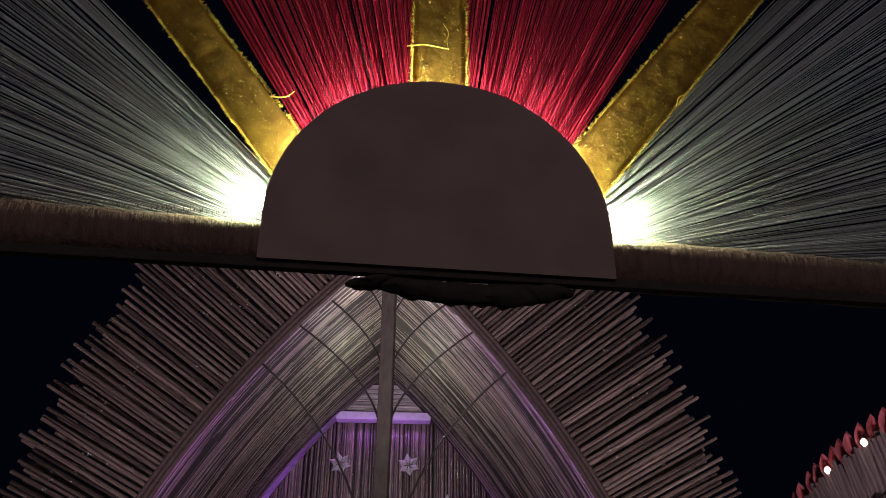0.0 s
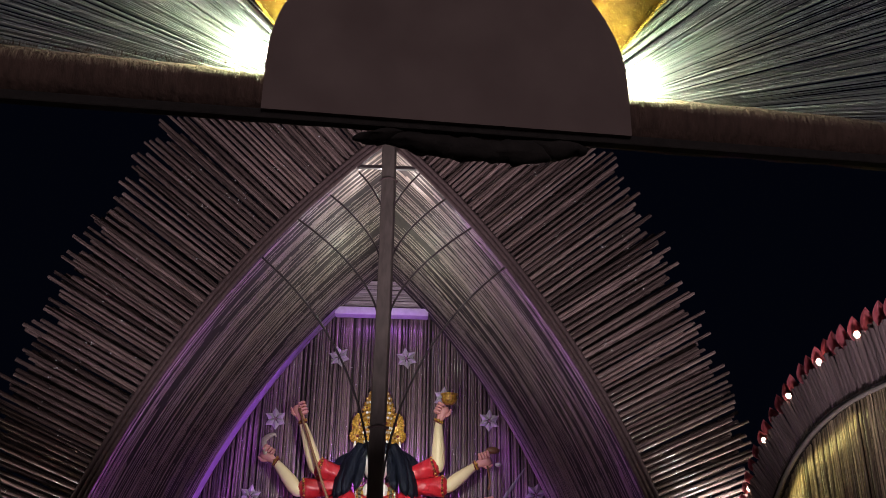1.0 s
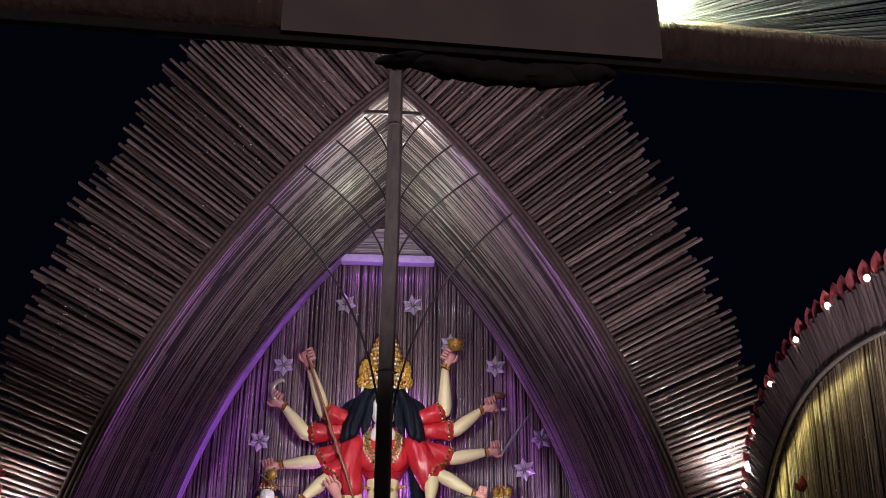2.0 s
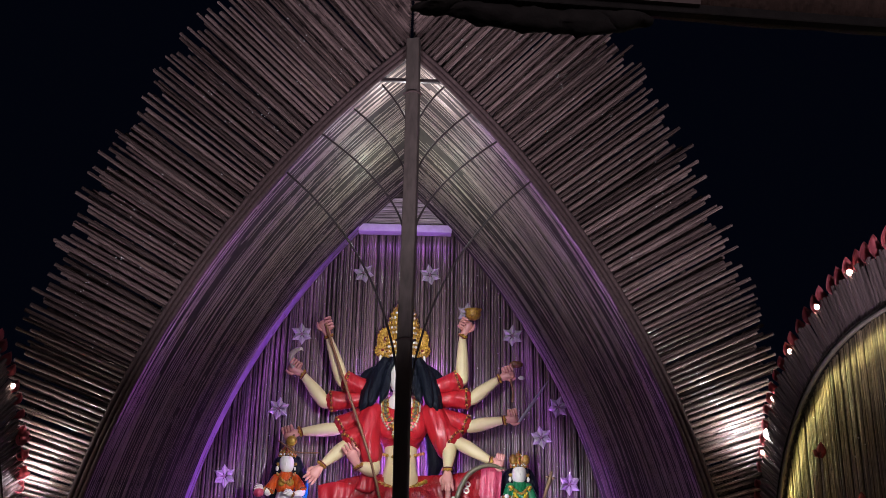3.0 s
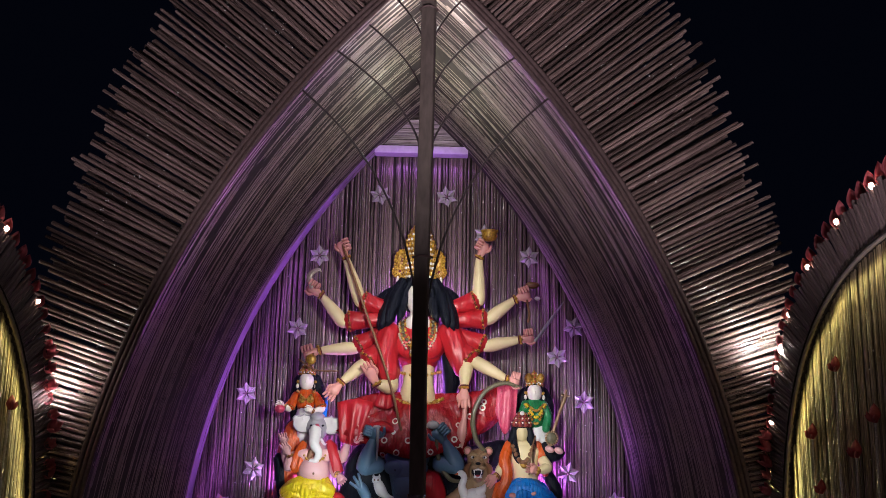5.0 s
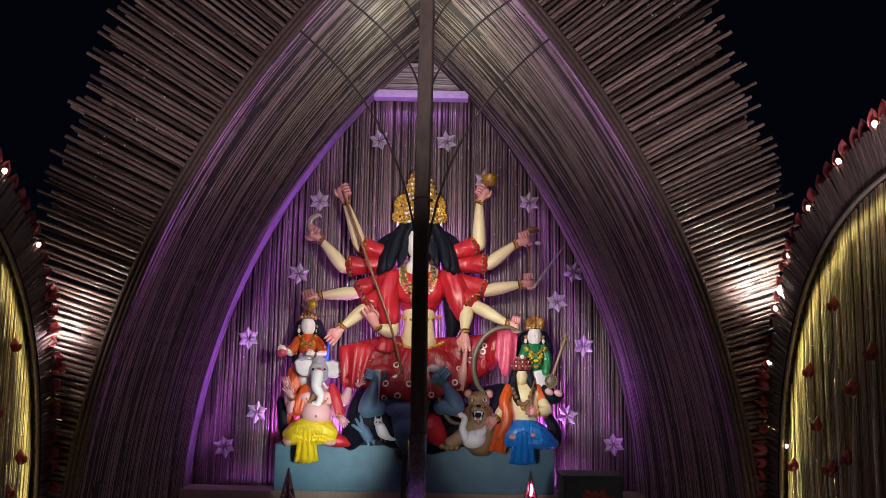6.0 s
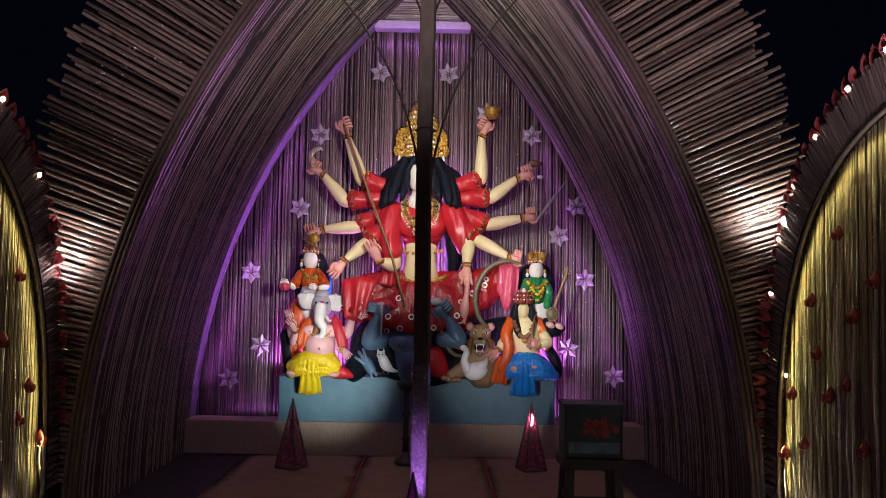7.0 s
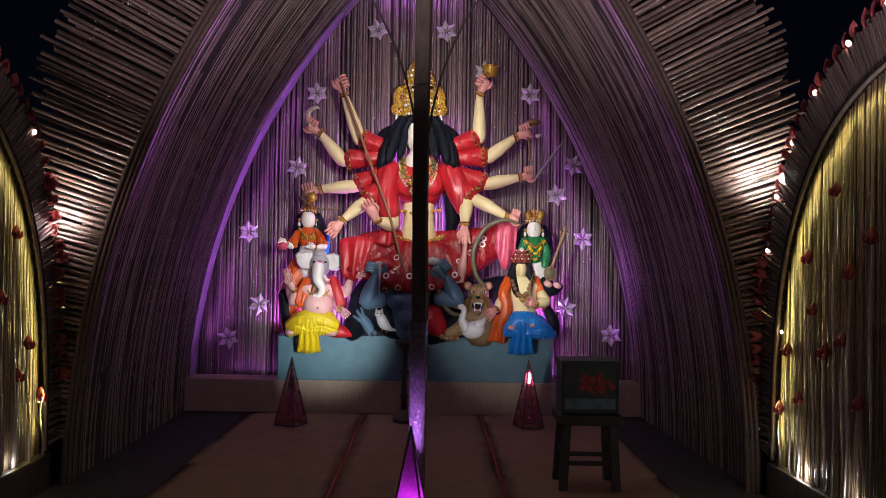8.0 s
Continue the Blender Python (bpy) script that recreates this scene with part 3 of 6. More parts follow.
def rim_point(t, out=0.0):
    """Point (y, z) of the wing's round arch: t from 0 at the far foot over the crown to 1 at the near foot."""
    a = math.pi * t
    c, s = math.cos(a), math.sin(a)
    y = math.copysign(abs(c) ** 0.80, c) * INNER_A
    z = 0.25 + (SIDE_TOP - 0.25) * abs(s) ** 0.72
    n = Vector((c * (SIDE_TOP - 0.25), s * INNER_A)).normalized()
    return SIDE_C + y + n.x * out, z + n.y * out


def petal_mesh():
    """A small paper cup of five joined petals with a scalloped lip, opening upwards."""
    bm = bmesh.new()
    rows = []
    for r, z in ((0.006, 0.0), (0.020, 0.012), (0.032, 0.034), (0.036, 0.056), (0.040, 0.074)):
        rows.append([bm.verts.new((r * (1 + 0.10 * math.cos(5 * a)) * math.cos(a), r * (1 + 0.10 * math.cos(5 * a)) * math.sin(a),
                                   z + z * 0.25 * math.cos(5 * a))) for a in (2 * math.pi * k / 20 for k in range(20))])
    for a, b in zip(rows, rows[1:]):
        for k in range(20):
            bm.faces.new((a[k], a[(k + 1) % 20], b[(k + 1) % 20], b[k]))
    bm.faces.new(rows[0][::-1])
    bmesh.ops.solidify(bm, geom=bm.faces[:], thickness=0.003)
    return mesh_of("petal", bm, PETAL)


def leaf_mesh():
    """A pointed cupped paper petal, 13 cm tall, standing on its root."""
    bm = bmesh.new()
    rows = []
    for i in range(8):
        t = i / 7
        half = 0.036 * math.sin(math.pi * min(1, 0.14 + t * 0.86)) ** 0.8 * (1 - 0.2 * t)
        rows.append([bm.verts.new((half * u, 0.018 * (1 - u * u) + 0.012 * math.sin(t * 3), 0.125 * t)) for u in (-1, -0.5, 0, 0.5, 1)])
    for a, b in zip(rows, rows[1:]):
        for j in range(4):
            bm.faces.new((a[j], a[j + 1], b[j + 1], b[j]))
    bmesh.ops.solidify(bm, geom=bm.faces[:], thickness=0.003)
    return mesh_of("petal", bm, PETAL)


PETAL_ME = petal_mesh()
LEAF_ME = leaf_mesh()
bm = bmesh.new()
ball(bm, (0, 0, 0), (0.014, 0.014, 0.018), u=10, v=7)
BULB_ME = mesh_of("bulb", bm, BULB)
bm = bmesh.new()
ball(bm, (0, 0, 0), (0.026, 0.026, 0.032), u=10, v=7)
BULBW_ME = mesh_of("bright_bulb", bm, BULBWHITE)
bm = bmesh.new()
ball(bm, (0, 0, 0), (0.009, 0.009, 0.012), u=10, v=7)
BULBY_ME = mesh_of("yellow_bulb", bm, BULBGOLD)


def lotus_mesh():
    """A small paper lotus bud: a pointed heart with two turned-out petals."""
    bm = bmesh.new()
    tube(bm, [(0, 0, 0.0), (0, 0, 0.035), (0, 0, 0.075), (0, 0, 0.10)], [0.016, 0.034, 0.02, 0.002], 9, k=3)
    for s in (-1, 1):
        tube(bm, [(0, -0.01, 0.005), (s * 0.03, -0.02, 0.012), (s * 0.062, -0.03, 0.034)], [0.012, 0.017, 0.003], 8, flat=0.5, k=3)
    tube(bm, [(0, -0.012, 0.0), (0, -0.035, 0.02), (0, -0.045, 0.05)], [0.012, 0.02, 0.003], 8, flat=0.4, k=3, up=(1, 0, 0))
    return mesh_of("lotus", bm, LOTUSRED)


LOTUS_ME = lotus_mesh()


def side_arch(s, seed):
    """A round-headed wing beside the path: s is 1 or -1."""
    rs = random.Random(seed)
    X = WING_X[s]
    w = thing("side_arch", "round reed screen, lit yellow, rimmed with red petals", "screen", "screens beside the path")
    bm = bmesh.new()
    out = [(SIDE_C + INNER_A + 0.04, 0.0)] + [rim_point(t / 40, 0.03) for t in range(41)] + [(SIDE_C - INNER_A - 0.04, 0.0)]
    fa = [bm.verts.new((X + s * 0.10, y, z)) for y, z in out]
    ba = [bm.verts.new((X + s * 0.15, y, z)) for y, z in out]
    bm.faces.new(fa)
    bm.faces.new(ba[::-1])
    for k in range(len(out)):
        q = (k + 1) % len(out)
        bm.faces.new((fa[q], fa[k], ba[k], ba[q]))
    bmesh.ops.recalc_face_normals(bm, faces=bm.faces[:])
    part("backing_panel", bm, BACKING, w)
    part("kerb", boxed((min(X + s * 0.0, X + s * 0.098), SIDE_C - 2.12, -0.02), (max(X + s * 0.0, X + s * 0.098), SIDE_C + 2.10, 0.22), 0.012), DARKWOOD, w, "dark painted timber kerb")
    ts = [i / 40 for i in range(41)]
    bm = bmesh.new()
    tube(bm, [(X + s * 0.012, *rim_point(t, 0.0)) for t in ts], [0.012] * 41, 8, k=2, up=(1, 0, 0))
    part("cane_rim", bm, RIMLIGHT, w, "pale cane edging")
    # added board between rim and panel, kept dark; shields rim sticks from the panel lamps
    bm = bmesh.new()
    g = [[bm.verts.new((X + s * d, *rim_point(t, 0.012))) for d in (-0.006, 0.10)] for t in ts]
    for a, b in zip(g, g[1:]):
        bm.faces.new((a[0], b[0], b[1], a[1]))
    bmesh.ops.solidify(bm, geom=bm.faces[:], thickness=0.01)
    part("rim_shield", bm, BACKING, w)
    return w, X, rs


WINGS = [(s, *side_arch(s, 20 + s)) for s in (1, -1)]

# ---- foot lamps, stool, oil lamp stand ----


def cone_lamp(x, y, turn, lit):
    """A slim three-sided gauze lantern on a wire frame."""
    t = thing("gauze_lantern", ("slim unlit red gauze pyramid lantern on the floor", "slim red gauze pyramid lantern with a pink glow", "slim gauze pyramid lantern glowing magenta by the pole")[lit], "lantern", "pyramid lanterns", at=(x, y, 0.012))
    t.rotation_euler[2] = radians(turn)
    H, R = 0.60, 0.145
    foot = [Vector((R * math.cos(a), R * math.sin(a), 0.01)) for a in (math.pi / 2 + 2 * math.pi * k / 4 for k in range(4))]
    top = Vector((0, 0, H))
    bm = bmesh.new()
    tv = bm.verts.new(top)
    fv = [bm.verts.new(p * 0.985) for p in foot]
    for k in range(4):
        bm.faces.new((fv[k], fv[(k + 1) % 4], tv))
    bmesh.ops.subdivide_edges(bm, edges=bm.edges[:], cuts=3)
    part("gauze", bm, SHADEVIOLET if lit == 2 else SHADE, t)
    for k in range(4):
        bm = bmesh.new()
        tube(bm, [foot[k], foot[k].lerp(top, 0.5), top], [0.006, 0.006, 0.007], 6, k=2)
        part("edge", bm, IRON, t)
        bm = bmesh.new()
        tube(bm, [foot[k], foot[(k + 1) % 4]], [0.006, 0.006], 6, k=1)
        part("foot_wire", bm, IRON, t)
    bm = bmesh.new()
    ball(bm, (0, 0, {0: 0.38, 1: 0.44, 2: 0.10}[lit]), (0.02, 0.02, 0.055))
    part("bulb", bm, (IRON, BULBPINK, BULBVIOLET)[lit], t)
    return t


cone_lamp(-1.22, 7.50, 20, 0)
cone_lamp(0.90, 7.55, 65, 1)
cone_lamp(-0.09, 4.42, 38, 2)

stool = thing("stool", "dark wooden stool standing in shadow on the mat", "stool", at=(1.06, 5.62, 0.008))
part("seat", boxed((-0.205, -0.175, 0.425), (0.205, 0.175, 0.49), 0.010), STOOLWOOD, stool)
for sx in (-1, 1):
    for sy in (-1, 1):
        bm = boxed((-0.027, -0.027, 0), (0.027, 0.027, 0.455), 0.004)
        for v in bm.verts:
            k = 1 - v.co.z / 0.455
            v.co += Vector((sx * (0.15 + 0.025 * k), sy * (0.12 + 0.025 * k), 0))
        part("leg", bm, STOOLWOOD, stool)
for sy in (-1, 1):
    part("stretcher", boxed((-0.16, sy * 0.135 - 0.011, 0.16), (0.16, sy * 0.135 + 0.011, 0.19), 0.004), STOOLWOOD, stool)
for sx in (-1, 1):
    part("stretcher", boxed((sx * 0.165 - 0.011, -0.13, 0.22), (sx * 0.165 + 0.011, 0.13, 0.25), 0.004), STOOLWOOD, stool)
tin = thing("collection_box", "dark green tin box with faded red print, on stool", "box", at=(1.06, 5.62, 0.499))
part("body", boxed((-0.19, -0.13, 0), (0.19, 0.13, 0.34), 0.012), DARKGREEN, tin)
bm = bmesh.new()
rt = random.Random(5)
for k in range(16):
    a, d = k * 2.4, 0.028 + 0.0045 * k
    ball(bm, (0.03 + d * 1.25 * math.cos(a), -0.1308, 0.20 + d * 0.62 * math.sin(a)), (rt.uniform(0.018, 0.036), 0.0025, rt.uniform(0.012, 0.024)), rot=(0, rt.uniform(0, 180), 0), u=9, v=6)
part("print", bm, DARKRED, tin, "faded red print")
part("band", boxed((-0.165, -0.1345, 0.035), (0.165, -0.128, 0.105), 0.002), TEAL, tin, "pale teal stripe")
for x in (-0.183, 0.176):
    part("corner_strip", boxed((x, -0.136, 0.005), (x + 0.008, -0.126, 0.335), 0.002), DARKWOOD, tin)
part("lid", boxed((-0.198, -0.138, 0.325), (0.198, 0.138, 0.352), 0.006), DARKGREEN, tin)

stand = thing("oil_lamp_stand", "tall dark turned oil lamp stand before the platform", "lamp stand", at=(-0.225, 7.75, 0.012))


def turned(profile, n=16):
    bm = bmesh.new()
    rings = [[bm.verts.new((r * math.cos(2 * math.pi * j / n), r * math.sin(2 * math.pi * j / n), z)) for j in range(n)] for r, z in profile]
    for a, b in zip(rings, rings[1:]):
        for j in range(n):
            bm.faces.new((a[j], a[(j + 1) % n], b[(j + 1) % n], b[j]))
    bm.faces.new(rings[0][::-1])
    bm.faces.new(rings[-1])
    return bm


part("foot", turned([(0.10, 0), (0.105, 0.015), (0.09, 0.04), (0.045, 0.07), (0.03, 0.11)]), IRON, stand, smooth=True)
part("stem", turned([(0.03, 0.108), (0.026, 0.2), (0.042, 0.22), (0.026, 0.25), (0.024, 0.42), (0.045, 0.45), (0.026, 0.48), (0.024, 0.62), (0.04, 0.66)]), IRON, stand, smooth=True)
part("bowl", turned([(0.04, 0.658), (0.07, 0.68), (0.085, 0.71), (0.092, 0.74), (0.085, 0.742), (0.05, 0.72)]), IRON, stand, smooth=True)

# ---- star ornaments on the back wall ----


def star_mesh():
    """A six-pointed folded star with ridged petals and a round heart."""
    bm = bmesh.new()
    for k in range(6):
        a = math.pi / 2 + k * math.pi / 3
        d, n = Vector((math.cos(a), 0, math.sin(a))), Vector((-math.sin(a), 0, math.cos(a)))
        c0, tip = bm.verts.new(Vector((0, -0.012, 0)) + d * 0.012), bm.verts.new(d * 0.115 + Vector((0, -0.03, 0)))
        l, r = bm.verts.new(d * 0.058 + n * 0.036), bm.verts.new(d * 0.058 - n * 0.036)
        top = bm.verts.new(d * 0.05 + Vector((0, -0.034, 0)))
        low = bm.verts.new(d * 0.05 + Vector((0, 0.004, 0)))
        for q in ((c0, l, top), (l, tip, top), (tip, r, top), (r, c0, top), (l, c0, low), (tip, l, low), (r, tip, low), (c0, r, low)):
            bm.faces.new(q)
    return mesh_of("petals", bm, STAR, False)


STAR_ME = star_mesh()
bm = bmesh.new()
ball(bm, (0, -0.026, 0), (0.013, 0.010, 0.013), u=10, v=6)
HEART_ME = mesh_of("heart", bm, STARHEART)
SY = WALL_Y - 0.03
for k, p in enumerate(((-0.574, 8.490, 3.825), (0.121, 8.490, 3.822), (-1.175, 8.490, 3.169), (0.981, 8.490, 3.198), (-1.360, 8.490, 2.414), (1.441, 8.490, 2.481), (1.266, 8.490, 2.179),
                       (-1.837, 8.490, 1.754), (1.537, 8.490, 1.736), (-1.721, 8.490, 1.026), (1.369, 8.490, 1.040), (-2.026, 8.490, 0.686), (1.832, 8.490, 0.766), (0.518, 8.490, 3.420))):
    st = thing("star_ornament", "silvery six-pointed foil star with bead heart on reed wall", "star", "stars on the back wall", at=(p[0], SY, p[2]))
    st.rotation_euler[1] = radians((k * 37) % 31 - 15)
    part("petals", STAR_ME, None, st)
    part("heart", HEART_ME, None, st)

# ---- painted clay statues, each one mesh ----


class Clay:
    """Gathers painted forms into one mesh."""

    def __init__(self):
        self.bm, self.mats = bmesh.new(), []

    def slot(self, m):
        if m not in self.mats:
            self.mats.append(m)
        return self.mats.index(m)

    def limb(self, m, *pr, n=12, flat=1.0, k=5, folds=0, deep=0.0):
        tube(self.bm, [p[:3] for p in pr], [p[3] for p in pr], n, self.slot(m), flat, k, folds=folds, deep=deep)

    def ball(self, m, c, r, rot=(0, 0, 0), u=16, v=10):
        ball(self.bm, c, r, self.slot(m), rot, u, v)

    def beads(self, m, pts, r, count):
        p = smooth_path(pts, 8)
        for i in range(count):
            q = p[round(i * (len(p) - 1) / (count - 1))]
            ball(self.bm, tuple(q), r, self.slot(m), u=8, v=6)

    def ring(self, m, centre, way, radius, r, n=16):
        """A bangle of radius round the axis way."""
        d = Vector(way).normalized()
        a = d.orthogonal().normalized()
        b = d.cross(a)
        pts = [Vector(centre) + (a * math.cos(2 * math.pi * k / n) + b * math.sin(2 * math.pi * k / n)) * radius for k in range(n + 1)]
        tube(self.bm, pts, [r] * (n + 1), 7, self.slot(m), k=1, up=d)

    def studs(self, m, heart, centre, way, radius, r, n=12):
        """Round studs with a dark heart, set all round a band."""
        d = Vector(way).normalized()
        a = d.orthogonal().normalized()
        b = d.cross(a)
        for k in range(n):
            o = a * math.cos(2 * math.pi * k / n) + b * math.sin(2 * math.pi * k / n)
            c = Vector(centre) + o * radius
            ball(self.bm, c, r, self.slot(m), u=8, v=6)
            ball(self.bm, c + o * r * 0.75, r * 0.5, self.slot(heart), u=6, v=5)

    def lathe(self, m, base, profile, n=18):
        """A turned form on base: profile of (radius, height)."""
        i0 = self.slot(m)
        rings = [[self.bm.verts.new((base[0] + r * math.cos(2 * math.pi * j / n), base[1] + r * math.sin(2 * math.pi * j / n), base[2] + h)) for j in range(n)] for r, h in profile]
        fs = [self.bm.faces.new(rings[0][::-1]), self.bm.faces.new(rings[-1])]
        for a, b in zip(rings, rings[1:]):
            fs += [self.bm.faces.new((a[j], a[(j + 1) % n], b[(j + 1) % n], b[j])) for j in range(n)]
        for f in fs:
            f.material_index, f.smooth = i0, True

    def cloth(self, m, edge, fall, folds, depth, thick=0.012):
        """A hanging cloth: edge a list of points along its top, fall the matching points along its hem."""
        a, b = smooth_path(edge, 8), smooth_path(fall, 8)
        i0, n = self.slot(m), len(a)
        g = []
        for s in range(9):
            t = s / 8
            row = []
            for j in range(n):
                p = Vector(a[j]).lerp(Vector(b[j]), t)
                p.y -= depth * (0.35 + 0.65 * t) * math.sin(folds * math.pi * j / (n - 1) * 2) + 0.02 * math.sin(t * math.pi)
                row.append(p)
            g.append(row)
        fr = [[self.bm.verts.new(p) for p in r] for r in g]
        bk = [[self.bm.verts.new(p + Vector((0, thick, 0))) for p in r] for r in g]
        fs = []
        for s in range(8):
            for j in range(n - 1):
                fs.append(self.bm.faces.new((fr[s][j], fr[s][j + 1], fr[s + 1][j + 1], fr[s + 1][j])))
                fs.append(self.bm.faces.new((bk[s][j + 1], bk[s][j], bk[s + 1][j], bk[s + 1][j + 1])))
            fs.append(self.bm.faces.new((fr[s][0], fr[s + 1][0], bk[s + 1][0], bk[s][0])))
            fs.append(self.bm.faces.new((fr[s + 1][-1], fr[s][-1], bk[s][-1], bk[s + 1][-1])))
        for j in range(n - 1):
            fs.append(self.bm.faces.new((fr[8][j], fr[8][j + 1], bk[8][j + 1], bk[8][j])))
            fs.append(self.bm.faces.new((fr[0][j + 1], fr[0][j], bk[0][j], bk[0][j + 1])))
        for f in fs:
            f.material_index, f.smooth = i0, True

    def done(self, name, label, category="statue"):
        ob = new(name, mesh_of(name, self.bm, self.mats))
        return tagged(ob, label, category, "painted statues on the platform")


def w(p, r):
    return (*p, r)


def arm(c, shoulder, elbow, wrist, fist, skin=None, sleeve=None, r=0.062, bangle=True, curl=0):
    """An arm from shoulder to fist, with a flared, studded sleeve, a bangle and digits that are spread (curl 0) or wrapped round to one side."""
    sh, el, wr, ha = Vector(shoulder), Vector(elbow), Vector(wrist), Vector(fist)
    skin = skin or SKIN
    c.limb(skin, w(sh.lerp(el, 0.5), r * 1.0), w(sh.lerp(el, 0.85), r * 1.02), w(el, r * 0.98), w(el.lerp(wr, 0.28), r * 1.04), w(el.lerp(wr, 0.65), r * 0.82), w(wr, r * 0.52), n=14)
    if sleeve:
        end = sh.lerp(el, 0.80)
        d = (el - sh).normalized()
        c.limb(sleeve, w(sh, r * 1.15), w(sh.lerp(end, 0.45), r * 1.25), w(sh.lerp(end, 0.85), r * 1.5), w(end, r * 1.62), n=28, k=5, folds=6, deep=0.045)
        c.ring(MAROON, end + d * r * 0.30, d, r * 1.36, r * 0.24, 20)
        c.studs(GOLD, MAROON, end + d * r * 0.34, d, r * 1.50, r * 0.24)
    d = (ha - wr).normalized()
    s = d.cross(Vector((0, 1, 0))).normalized()
    if bangle:
        c.ring(GOLD, wr, d, r * 0.60, r * 0.17)
        c.ring(MAROON, wr - d * r * 0.26, d, r * 0.66, r * 0.10)
        c.ball(GOLD, wr - s * r * 0.62 + Vector((0, -r * 0.25, 0)), r * 0.24, u=8, v=6)
        c.ball(GOLD, wr + Vector((0, -r * 0.68, 0)), r * 0.24, u=8, v=6)
    palm = PALM if skin is SKIN else skin
    k = r / 0.062 * 1.22
    c.limb(palm, w(wr, r * 0.46), w(wr.lerp(ha, 0.45), 0.036 * k), w(wr.lerp(ha, 0.8), 0.044 * k), n=12, flat=0.72, k=4)
    for j in range(4):
        if curl:
            f0 = wr.lerp(ha, 0.42 + 0.19 * j) + s * (curl * 0.030 * k)
            q = s * curl
            c.limb(palm, w(f0, 0.0135 * k), w(f0 + q * 0.030 * k + Vector((0, -0.020 * k, 0)), 0.0125 * k), w(f0 + q * 0.026 * k + Vector((0, -0.050 * k, 0)), 0.0115 * k), w(f0 - q * 0.008 * k + Vector((0, -0.056 * k, 0)), 0.008 * k), n=8, k=3)
        else:
            o = s * ((j - 1.5) * 0.019 * k)
            f0 = wr.lerp(ha, 0.85) + o
            c.limb(palm, w(f0, 0.0125 * k), w(f0 + d * 0.045 * k + Vector((0, -0.016 * k, 0)) + o * 0.3, 0.0110 * k), w(f0 + d * (0.072 - 0.006 * abs(j - 1.5)) * k + Vector((0, -0.036 * k, 0)) + o * 0.4, 0.007 * k), n=8, k=3)
    q = s * (-curl if curl else -1)
    t0 = wr.lerp(ha, 0.5) + q * 0.028 * k
    c.limb(palm, w(t0, 0.014 * k), w(t0 + q * 0.022 * k + d * 0.024 * k + Vector((0, -0.012 * k, 0)), 0.0115 * k), w(t0 + q * 0.016 * k + d * 0.058 * k + Vector((0, -0.030 * k, 0)), 0.008 * k), n=8, k=3)


def crowned_head(c, p, r, crown, hair, tall=1.0, face=None):
    """A plain head with hair, ear drops and a stepped crown."""
    x, y, z = p
    c.ball(face or FACE, (x, y, z), (r * 0.80, r * 0.82, r * 1.08))
    c.ball(hair, (x, y + r * 0.38, z + r * 0.12), (r * 1.0, r * 0.75, r * 1.14))
    c.limb(face or FACE, w((x, y + 0.01, z - r * 0.8), r * 0.42), w((x, y + 0.02, z - r * 1.5), r * 0.48), k=2)
    c.ball(hair, (x, y + r * 0.02, z + r * 0.88), (r * 0.72, r * 0.74, r * 0.30))
    c.ball(face or FACE, (x, y - r * 0.80, z - r * 0.08), (r * 0.07, r * 0.09, r * 0.20), u=8, v=6)
    for s in (-1, 1):
        c.limb(hair, w((x + s * r * 0.45, y - r * 0.35, z + r * 0.86), r * 0.12), w((x + s * r * 0.86, y - r * 0.1, z + r * 0.2), r * 0.15), w((x + s * r * 1.02, y + r * 0.15, z - r * 1.1), r * 0.26), w((x + s * r * 1.35, y + r * 0.3, z - r * 2.6), r * 0.30), w((x + s * r * 1.3, y + r * 0.3, z - r * 3.4), r * 0.10), n=10)
        c.ball(GOLD, (x + s * r * 0.9, y - 0.01, z - r * 0.1), r * 0.2, u=8, v=6)
        c.ball(FACE, (x + s * r * 0.95, y - 0.015, z - r * 0.55), (r * 0.17, r * 0.1, r * 0.26), u=8, v=6)
    # lobed tiara: a beaded band, five upright lobes with gems, and a smaller tier above
    for k in range(13):
        a = math.pi * (1 + k / 12)
        c.ball(WHITEP if k % 2 else crown, (x + r * 0.80 * math.cos(a), y + r * 0.78 * math.sin(a), z + r * 0.86), r * 0.09, u=7, v=5)
    for tier, (span, zz, lobe, n) in enumerate(((0.74, 1.10, 0.27, 7), (0.50, 1.10 + 0.46 * tall, 0.24, 5), (0.20, 1.10 + 0.86 * tall, 0.20, 3))):
        for k in range(n):
            a = math.pi * (1 + (k + 0.5) / n)
            px, py = x + r * span * math.cos(a), y + r * span * 0.8 * math.sin(a)
            c.ball(crown, (px, py, z + r * (zz - 0.10 * abs(k - (n - 1) / 2))), (r * lobe * 0.8, r * lobe * 0.55, r * lobe * 1.25), u=10, v=7)
            c.ball((RED, WHITEP, ORANGE)[(k + tier) % 3], (px + r * 0.16 * math.cos(a), py + r * 0.16 * math.sin(a), z + r * (zz - 0.02 - 0.10 * abs(k - (n - 1) / 2))), r * 0.08, u=7, v=5)
    c.lathe(crown, (x, y + r * 0.1, z + r * 0.85), [(r * q, r * h * tall) for q, h in ((0.72, 0), (0.74, 0.15), (0.60, 0.5), (0.40, 0.85), (0.26, 1.1), (0.10, 1.35), (0.03, 1.5))], 14)
    return c


# the great ten-armed figure
c = Clay()
hx, hy, hz = (-0.138, 8.170, 2.715)
